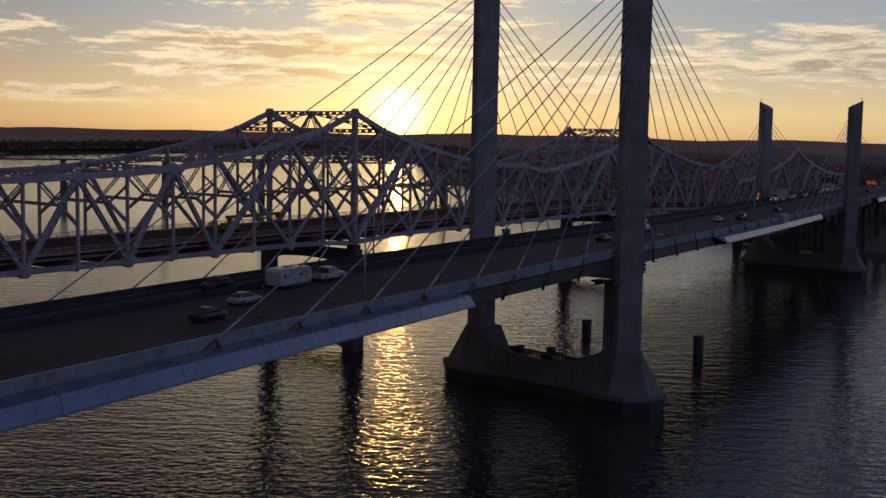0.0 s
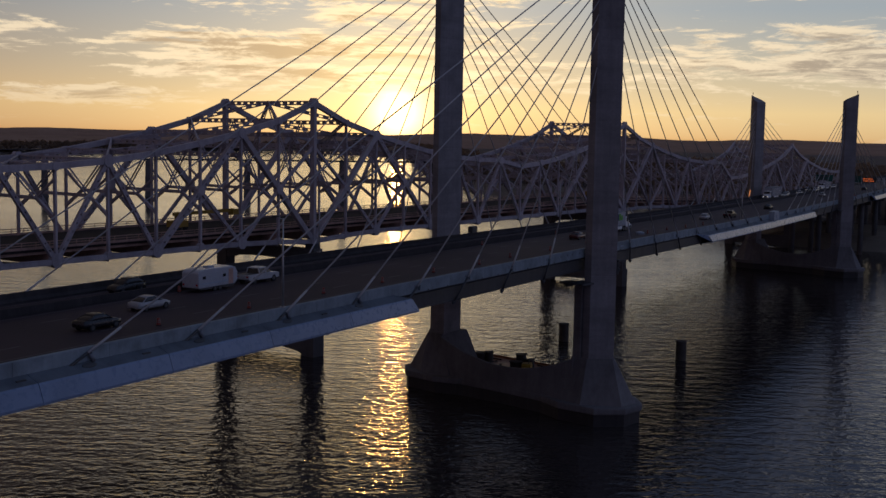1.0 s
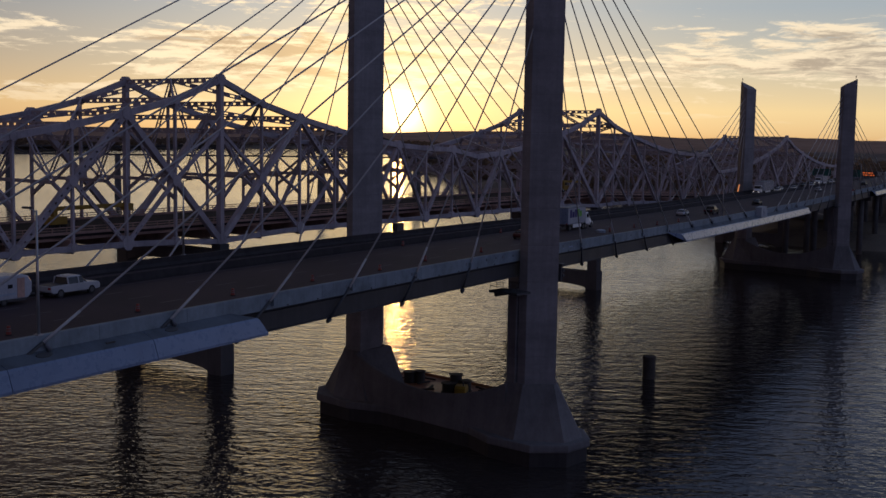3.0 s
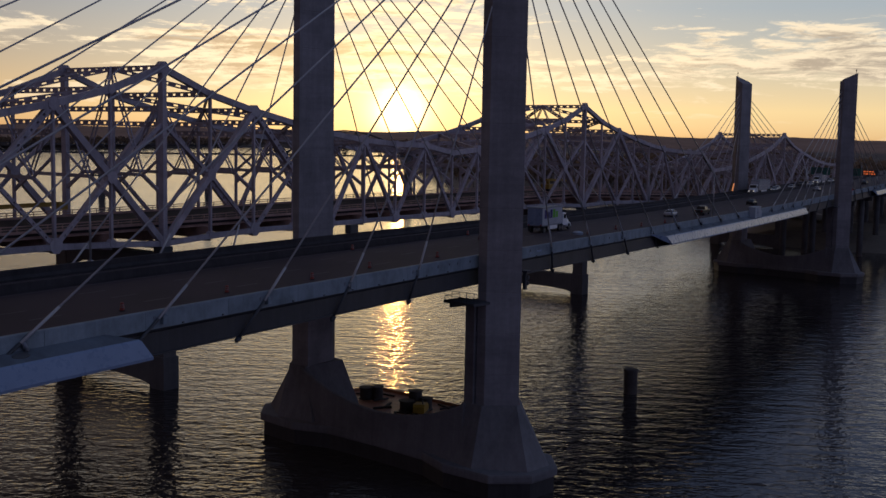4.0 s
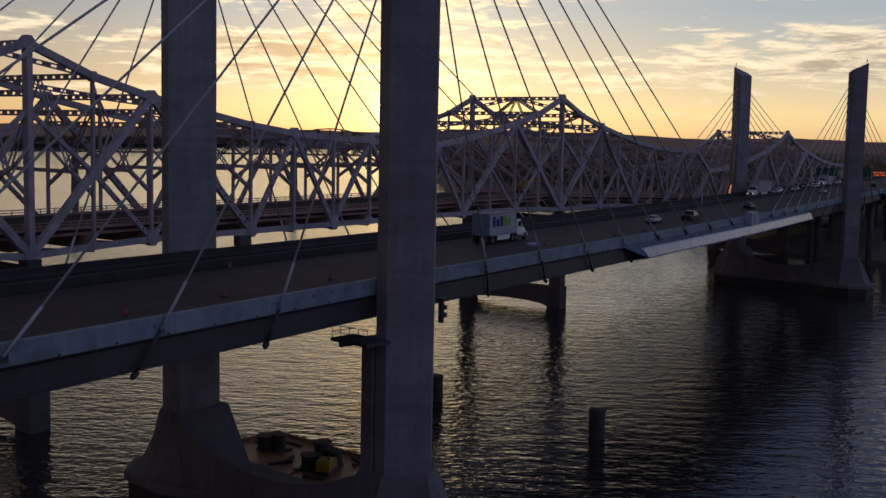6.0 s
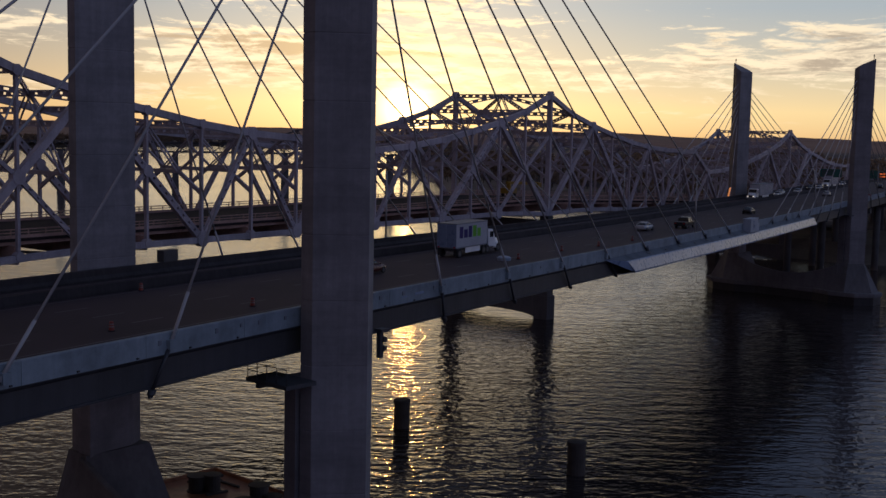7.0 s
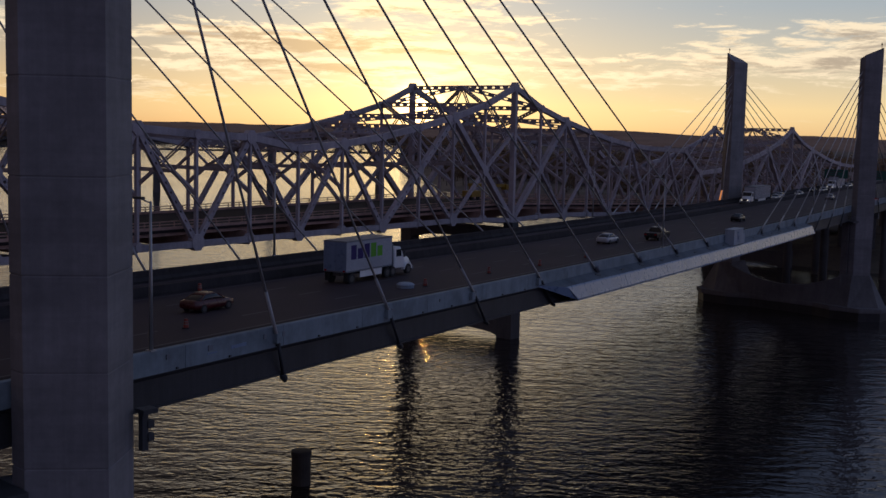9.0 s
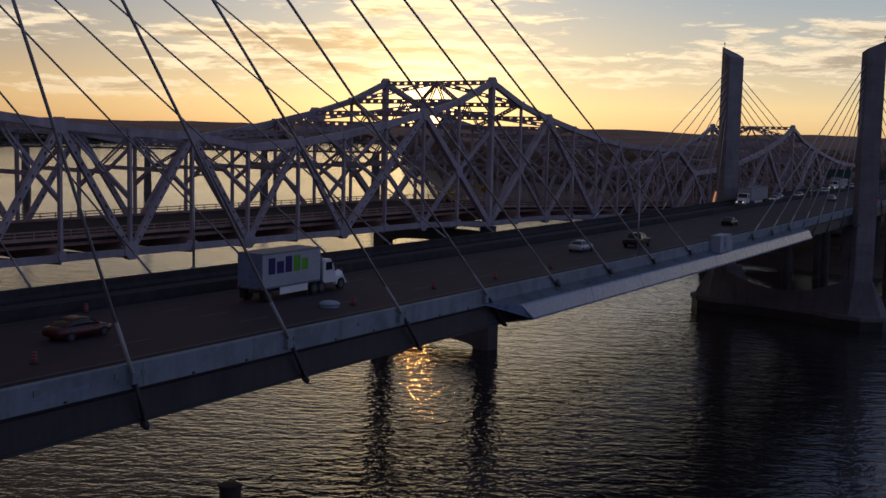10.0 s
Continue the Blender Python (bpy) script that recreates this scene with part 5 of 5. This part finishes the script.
    for s in (-1, 1):
        bm = bmesh.new()
        box(bm, s * 1.153 - 0.008, s * 1.153 + 0.008, b + 1.05, b + 2.0, 1.9, 2.6)
        part("side_window", bm, GLASS, cab, "dark side window")
        bm = bmesh.new()
        box(bm, s * 1.35 - 0.06, s * 1.35 + 0.06, b + 2.2, b + 2.35, 1.8, 2.45)
        part("mirror", bm, DARK, cab)
        bm = bmesh.new()
        box(bm, s * 0.68 - 0.14, s * 0.68 + 0.14, b + 4.15, b + 4.31, 0.95, 1.15)
        part("headlight", bm, HEADLIGHT if lit else LENS, cab, "glowing headlight" if lit else "clear headlight")
        bm = bmesh.new()
        box(bm, s * 1.05 - 0.12, s * 1.05 + 0.12, a - 0.06, a - 0.031, 1.2, 1.35)
        part("tail_light", bm, TAIL, trailer, "red tail light")
        for yy in (a + 0.9, a + 2.0, b - 0.9, b + 0.3, b + 3.3) if length > 10 else (a + 1.0, b - 0.7, b + 0.35, b + 3.3):
            wheel(root, s * 1.08, yy, 0.5, 0.34)
    bm = bmesh.new()
    box(bm, -0.45, 0.45, a + 0.3, b + 4.0, 0.75, 1.14)
    part("chassis", bm, DARK, root, "dark chassis")
    place(root, x, y, back)


SILVER = paint("silver_paint", (0.3, 0.3, 0.31))
BLACK = paint("black_paint", (0.015, 0.015, 0.017))
MAROON = paint("maroon_paint", (0.075, 0.012, 0.012))
PEARL = paint("white_car_paint", (0.4, 0.4, 0.41))
BLUE_INK = paint("purple_ink", (0.035, 0.02, 0.12), 0.9)
GREEN_INK = paint("green_ink", (0.12, 0.36, 0.03), 0.9)
pickup("white crew-cab pickup truck towing a trailer", -4.9, -68.0, PEARL)
travel_trailer("white travel trailer with a brown door hitched to a pickup", -4.9, -76.7)
car("black saloon car beside the closed lane", 4.0, -102.8, BLACK)
car("silver saloon car following the trailer", -0.2, -91.6, SILVER)
car("dark sports utility car coming the other way", -10.6, -84.0, BLACK, suv=True, back=True)
car("white hatchback car on the roadway", 2.0, 101.5, PEARL)
pickup("dark pickup truck on the roadway", 5.2, 113.0, BLACK)
car("dark saloon car driving past the housing", 3.6, 163.0, BLACK)
car("maroon saloon car near the tower", 1.4, 19.0, MAROON)
car("white saloon car coming the other way with lights on", -9.5, 247.0, PEARL, back=True, lit=True)
car("grey saloon car coming the other way with lights on", -9.3, 272.0, SILVER, back=True, lit=True)
lorry("white bonneted lorry with a short purple and green marked trailer", -0.6, 42.9, 7.9, marks=[(BLUE_INK, -3.2, -2.3, 2.3, 3.65), (BLUE_INK, -2.1, -1.15, 2.3, 3.3), (BLUE_INK, -0.95, -0.05, 2.3, 3.65), (GREEN_INK, 0.15, 1.1, 2.3, 3.65), (GREEN_INK, 1.3, 2.2, 2.3, 3.3)])
lorry("white long-haul lorry coming the other way with lights on", -9.7, 229.0, 14.5, back=True, lit=True)
lorry("white lorry far along the deck with lights on", -9.6, 326.0, 12.0, back=True, lit=True)
for k, (x, y) in enumerate(((-11.2, 258.0), (-11.4, 300.0), (-9.0, 303.0), (-12.6, 322.0), (-9.0, 344.0), (-11.2, 350.0), (1.0, 262.0), (4.8, 286.0), (1.2, 310.0), (5.0, 335.0))):
    car("far car in the queue with its lights on" if x < 0 else "far car driving away along the deck", x, y, (PEARL, BLACK, SILVER, MAROON)[k % 4], back=x < 0, lit=x < 0)

# ---------- far end of the bridge ----------


def approach_pier(y):
    root = thing("approach_pier", "row of round concrete approach columns under a cap beam", "approach pier", (0, y, 0), group="approach piers")
    z = deck_top(y) - 3.7
    bm = bmesh.new()
    box(bm, -13, 13, -1.1, 1.1, z - 1.8, z + 0.1)
    bevel(bm, 0.1, 1)
    part("cap_beam", bm, PIER_CONCRETE, root)
    for x in (-9.5, 0, 9.5):
        bm = bmesh.new()
        tube(bm, (x, 0, -1.5), (x, 0, z - 1.75), 1.05, 16)
        part("column", bm, PIER_CONCRETE, root, "round concrete column")


for y in (263.0, 300.0, 338.0, 376.0, 420.0, 470.0, 530.0, 590.0):
    approach_pier(y)

root = thing("sign_gantry", "green overhead road sign on a steel gantry", "sign gantry", (0, 322, road_z(322)))
for x in (-14.4, 14.4):
    bm = bmesh.new()
    tube(bm, (x, 0, -0.5), (x, 0, 5.8), 0.22, 8)
    part("post", bm, POLE_STEEL, root)
bm = bmesh.new()
lattice(bm, (-14.4, 0, 5.0), (14.4, 0, 5.0), 1.2, 0.16)
part("truss_beam", bm, POLE_STEEL, root)
for x0, x1 in ((-12.6, -5.6), (0.0, 6.0)):
    bm = bmesh.new()
    box(bm, x0, x1, -0.35, -0.22, 3.6, 6.3)
    panel = part("sign_panel", bm, SIGN_GREEN, root, "green sign panel")
    for z0, w in ((5.5, 0.8), (4.8, 0.6), (4.1, 0.7)):
        bm = bmesh.new()
        box(bm, x0 + 0.6, x0 + 0.6 + (x1 - x0 - 1.2) * w, -0.37, -0.352, z0, z0 + 0.35)
        part("text_bar", bm, LANE_PAINT, panel, "white bar of unreadable lettering")
root = thing("message_sign", "dark electronic message sign with amber rows", "message sign", (12.9, 292, road_z(292) + 4.6))
bm = bmesh.new()
box(bm, -2.6, 2.6, -0.35, 0.35, 0.0, 2.1)
bevel(bm, 0.08, 1)
part("cabinet", bm, DARK, root)
for z, cells in ((0.4, (0.5, 0.9, 0.4, 0.7, 0.5)), (1.2, (0.8, 0.5, 0.9, 0.6))):
    x = -2.2
    for wide in cells:
        bm = bmesh.new()
        box(bm, x, x + wide, -0.38, -0.352, z, z + 0.42)
        part("lit_bar", bm, AMBER, root, "amber bar of unreadable lettering")
        x += wide + 0.24
bm = bmesh.new()
tube(bm, (2.2, 0.5, -4.6), (2.2, 0.5, 2.0), 0.2, 8)
part("post", bm, POLE_STEEL, root)

# red lit board closing the shoulder beyond the far tower
root = thing("warning_board", "red lit lane-closure board on the shoulder", "warning board", (12.9, 254, road_z(254)))
bm = bmesh.new()
box(bm, -1.3, 1.3, -0.06, 0.06, 0.35, 1.35)
bevel(bm, 0.03, 1)
panel = part("panel", bm, ORANGE, root, "orange-red board")
for k in range(4):
    bm = bmesh.new()
    tube(bm, (-0.9 + 0.6 * k, -0.1, 0.85), (-0.9 + 0.6 * k, -0.058, 0.85), 0.24, 12)
    part("lamp", bm, RED_LAMP, panel, "glowing red lamp")
for x in (-1.0, 1.0):
    bm = bmesh.new()
    beam(bm, (x, 0, 0), (x, 0, 0.8), 0.08, 0.08)
    box(bm, x - 0.06, x + 0.06, -0.5, 0.5, 0.0, 0.07)
    part("stand", bm, DARK, root)

# ---------- plant on the truss bridge ----------


def access_crane(n, w, boom_n, z):
    at = K(n, w, 25.9)
    root = thing("access_crane", "yellow boom crane parked on the truss bridge", "crane", at, group="plant on the truss bridge")
    u = Vector((K_ALONG.x, K_ALONG.y, 0))
    bm = bmesh.new()
    m = Matrix.Rotation(-K_TURN, 4, "Z")
    box(bm, -1.2, 1.2, -1.6, 1.6, 0.7, 1.9, m)
    bevel(bm, 0.1, 1)
    part("chassis", bm, YELLOW, root)
    bm = bmesh.new()
    beam(bm, (0, 0, 1.8), (0, 0, 3.1), 0.8, 0.8)
    part("mast", bm, YELLOW, root)
    bm = bmesh.new()
    beam(bm, Vector((0, 0, 3.1)) - u * 1.0, u * boom_n * PANEL + Vector((0, 0, z)), 0.55, 0.65)
    part("boom", bm, YELLOW, root, "long yellow boom")
    bm = bmesh.new()
    tip = u * boom_n * PANEL + Vector((0, 0, z))
    box(bm, tip.x - 0.6, tip.x + 0.6, tip.y - 0.9, tip.y + 0.9, tip.z - 0.9, tip.z + 0.2)
    part("basket", bm, YELLOW, root)
    for sx in (-1, 1):
        for sy in (-1, 1):
            bm = bmesh.new()
            p = m @ Vector((sx * 1.05, sy * 1.1, 0.45))
            q = m @ Vector((sx * 0.7, sy * 1.1, 0.45))
            tube(bm, p, q, 0.45, 12)
            part("wheel", bm, RUBBER, root, "black tyre")


access_crane(-2.5, 12.0, 1.45, 3.2)
access_crane(14.6, 14.0, 1.3, 2.6)

# ---------- far rail bridge ----------
R_A, R_B = Vector((-513, 360)), Vector((-348, 512))
R_DIR = (R_B - R_A).normalized()


def rail_bridge():
    root = thing("rail_bridge", "far dark railway bridge crossing the river on stone piers", "rail bridge")
    start, length, step = -820.0, 1128.0, 8.0

    def at(d, z, w=0.0):
        p = R_A + R_DIR * d + Vector((-R_DIR.y, R_DIR.x)) * w
        return Vector((p.x, p.y, z))

    bm = bmesh.new()
    for w in (-2.5, 2.5):
        beam(bm, at(start, 24.9, w), at(start + length, 24.9, w), 0.6, 1.0)
        beam(bm, at(start, 30.2, w), at(start + length, 30.2, w), 0.35, 0.4)
    part("deck_girder", bm, DARK, root)
    d, k = start, 0
    bm = bmesh.new()
    while d < start + length - 1:
        for w in (-2.5, 2.5):
            beam(bm, at(d, 30.0 if k % 2 else 25.2, w), at(d + step, 25.2 if k % 2 else 30.0, w), 0.28, 0.32)
        d += step
        k += 1
    part("web_truss", bm, DARK, root)
    # camelback main span
    bm = bmesh.new()
    s0, n, bay = 184.0, 10, 7.8
    tops = [25.5 + 16.0 * math.sin(math.pi * j / n) ** 0.7 for j in range(n + 1)]
    for j in range(n):
        for w in (-3.2, 3.2):
            beam(bm, at(s0 + j * bay, tops[j], w), at(s0 + (j + 1) * bay, tops[j + 1], w), 0.6, 0.7)
            beam(bm, at(s0 + j * bay, 25.3, w), at(s0 + j * bay, tops[j], w), 0.4, 0.4)
            beam(bm, at(s0 + j * bay, tops[j] if j < n // 2 else 25.3, w), at(s0 + (j + 1) * bay, 25.3 if j < n // 2 else tops[j + 1], w), 0.4, 0.4)
    part("arched_truss", bm, DARK, root, "curved through truss")
    for d in range(-790, 300, 66):
        bm = bmesh.new()
        c = at(d, 0)
        m = Matrix.Translation(c) @ Matrix.Rotation(math.atan2(R_DIR.y, R_DIR.x), 4, "Z")
        prism(bm, [(-2.2, -4.6), (2.2, -4.6), (2.2, 4.6), (-2.2, 4.6)], -2, 24.4, m, [(-1.6, -3.6, 24.4), (1.6, -3.6, 24.4), (1.6, 3.6, 24.4), (-1.6, 3.6, 24.4)])
        part("pier", bm, PIER_CONCRETE, root, "dark stone pier")


rail_bridge()

# ---------- woods on the banks ----------
LEAVES = material("dusky_foliage", (0.15, 0.115, 0.085), 0.9, stain=0.5, stain_scale=0.1, grain=0.4, grain_scale=1.0, bump=0.0, specular=0.15)

# thin leaves let the low light through
tree = LEAVES.node_tree
surface = next(n for n in tree.nodes if n.type == "BSDF_PRINCIPLED")
glow, blend = tree.nodes.new("ShaderNodeBsdfTranslucent"), tree.nodes.new("ShaderNodeMixShader")
glow.inputs[0].default_value, blend.inputs[0].default_value = (0.30, 0.20, 0.13, 1), 0.45
tree.links.new(surface.outputs[0], blend.inputs[1])
tree.links.new(glow.outputs[0], blend.inputs[2])
tree.links.new(blend.outputs[0], next(n for n in tree.nodes if n.type == "OUTPUT_MATERIAL").inputs[0])


def woods():
    """Many trees as one mass: tapered trunks with limbs and crowns of loose leaf clumps."""
    rng = random.Random(11)
    verts, faces, tv, tf = [], [], [], []

    def tri(p, size):
        a = Vector((rng.uniform(-1, 1), rng.uniform(-1, 1), rng.uniform(-1, 1))).normalized()
        b = a.orthogonal().normalized()
        c = a.cross(b)
        k = len(verts)
        verts.extend([p + b * size, p - b * size * 0.6 + c * size * 0.8, p - b * size * 0.5 - c * size * 0.9, p + c * size * 0.5 + b * size * 0.2])
        faces.append((k, k + 3, k + 1, k + 2))

    def stick(a, b, r0, r1):
        d = (b - a).normalized()
        u = d.orthogonal().normalized()
        v = d.cross(u)
        k = len(tv)
        for p, r in ((a, r0), (b, r1)):
            tv.extend([p + (u * math.cos(t) + v * math.sin(t)) * r for t in (0, 2.1, 4.2)])
        for j in range(3):
            tf.append((k + j, k + (j + 1) % 3, k + 3 + (j + 1) % 3, k + 3 + j))

    def tree(base, z0, h, big, spread=3.0):
        foot = Vector((base.x, base.y, z0 - 1))
        top = foot + Vector((rng.uniform(-1, 1), rng.uniform(-1, 1), h * 0.8))
        stick(foot, top, 0.35, 0.1)
        limbs = [top]
        for j in range(4):
            a = foot.lerp(top, rng.uniform(0.4, 0.9))
            b = a + Vector((rng.uniform(-spread, spread), rng.uniform(-spread, spread), rng.uniform(1, 3.5)))
            stick(a, b, 0.14, 0.05)
            limbs.append(b)
        for c in limbs:
            r = rng.uniform(0.53, 1.0) * spread
            for j in range(11):
                tri(c + Vector((rng.gauss(0, 1), rng.gauss(0, 1), rng.gauss(0, 0.75))) * r * 0.6, rng.uniform(0.5, 0.95) * big)

    pts = SHORE_POINTS
    for k, p in enumerate(pts):
        q = pts[min(k + 1, len(pts) - 1)] - pts[max(k - 1, 0)]
        if q.length < 1e-6:
            continue
        out = Vector((q.y, -q.x)).normalized()
        if p.x > 900 or p.x < -2100:
            continue
        for row in range(12):
            base = p + out * (12 + row * 7 + rng.uniform(-4, 4)) + q.normalized() * rng.uniform(-12, 12)
            if abs(base.x) < 24 and base.y > 200:
                continue
            kk = (base - K_ORIGIN).dot(K_ACROSS)
            if -8 < kk < K_WIDTH + 8 and base.y > 200:
                continue
            tree(base, 3.5 + min(4.0, row * 0.9), rng.uniform(9, 16) * (1.0 + 0.02 * row), 1.0 + min(1.2, p.length / 900))
    # taller woods on the flats where the approaches end
    for k in range(420):
        base = Vector((rng.uniform(-300, 170), rng.uniform(640, 980)))
        tree(base, 7.5, rng.uniform(19, 27) * (0.9 + 0.12 * math.sin(base.x * 0.03)), 2.2, 5.0)
    me = bpy.data.meshes.new("woods")
    me.from_pydata(verts, [], faces)
    me.materials.append(LEAVES)
    root = tagged(new("woods", me), "dense dark riverside woods along the bank", "woods", kind="stuff")
    me = bpy.data.meshes.new("trunks")
    me.from_pydata(tv, [], tf)
    me.materials.append(TIMBER)
    ob = new("trunks", me)
    ob.parent = root


woods()
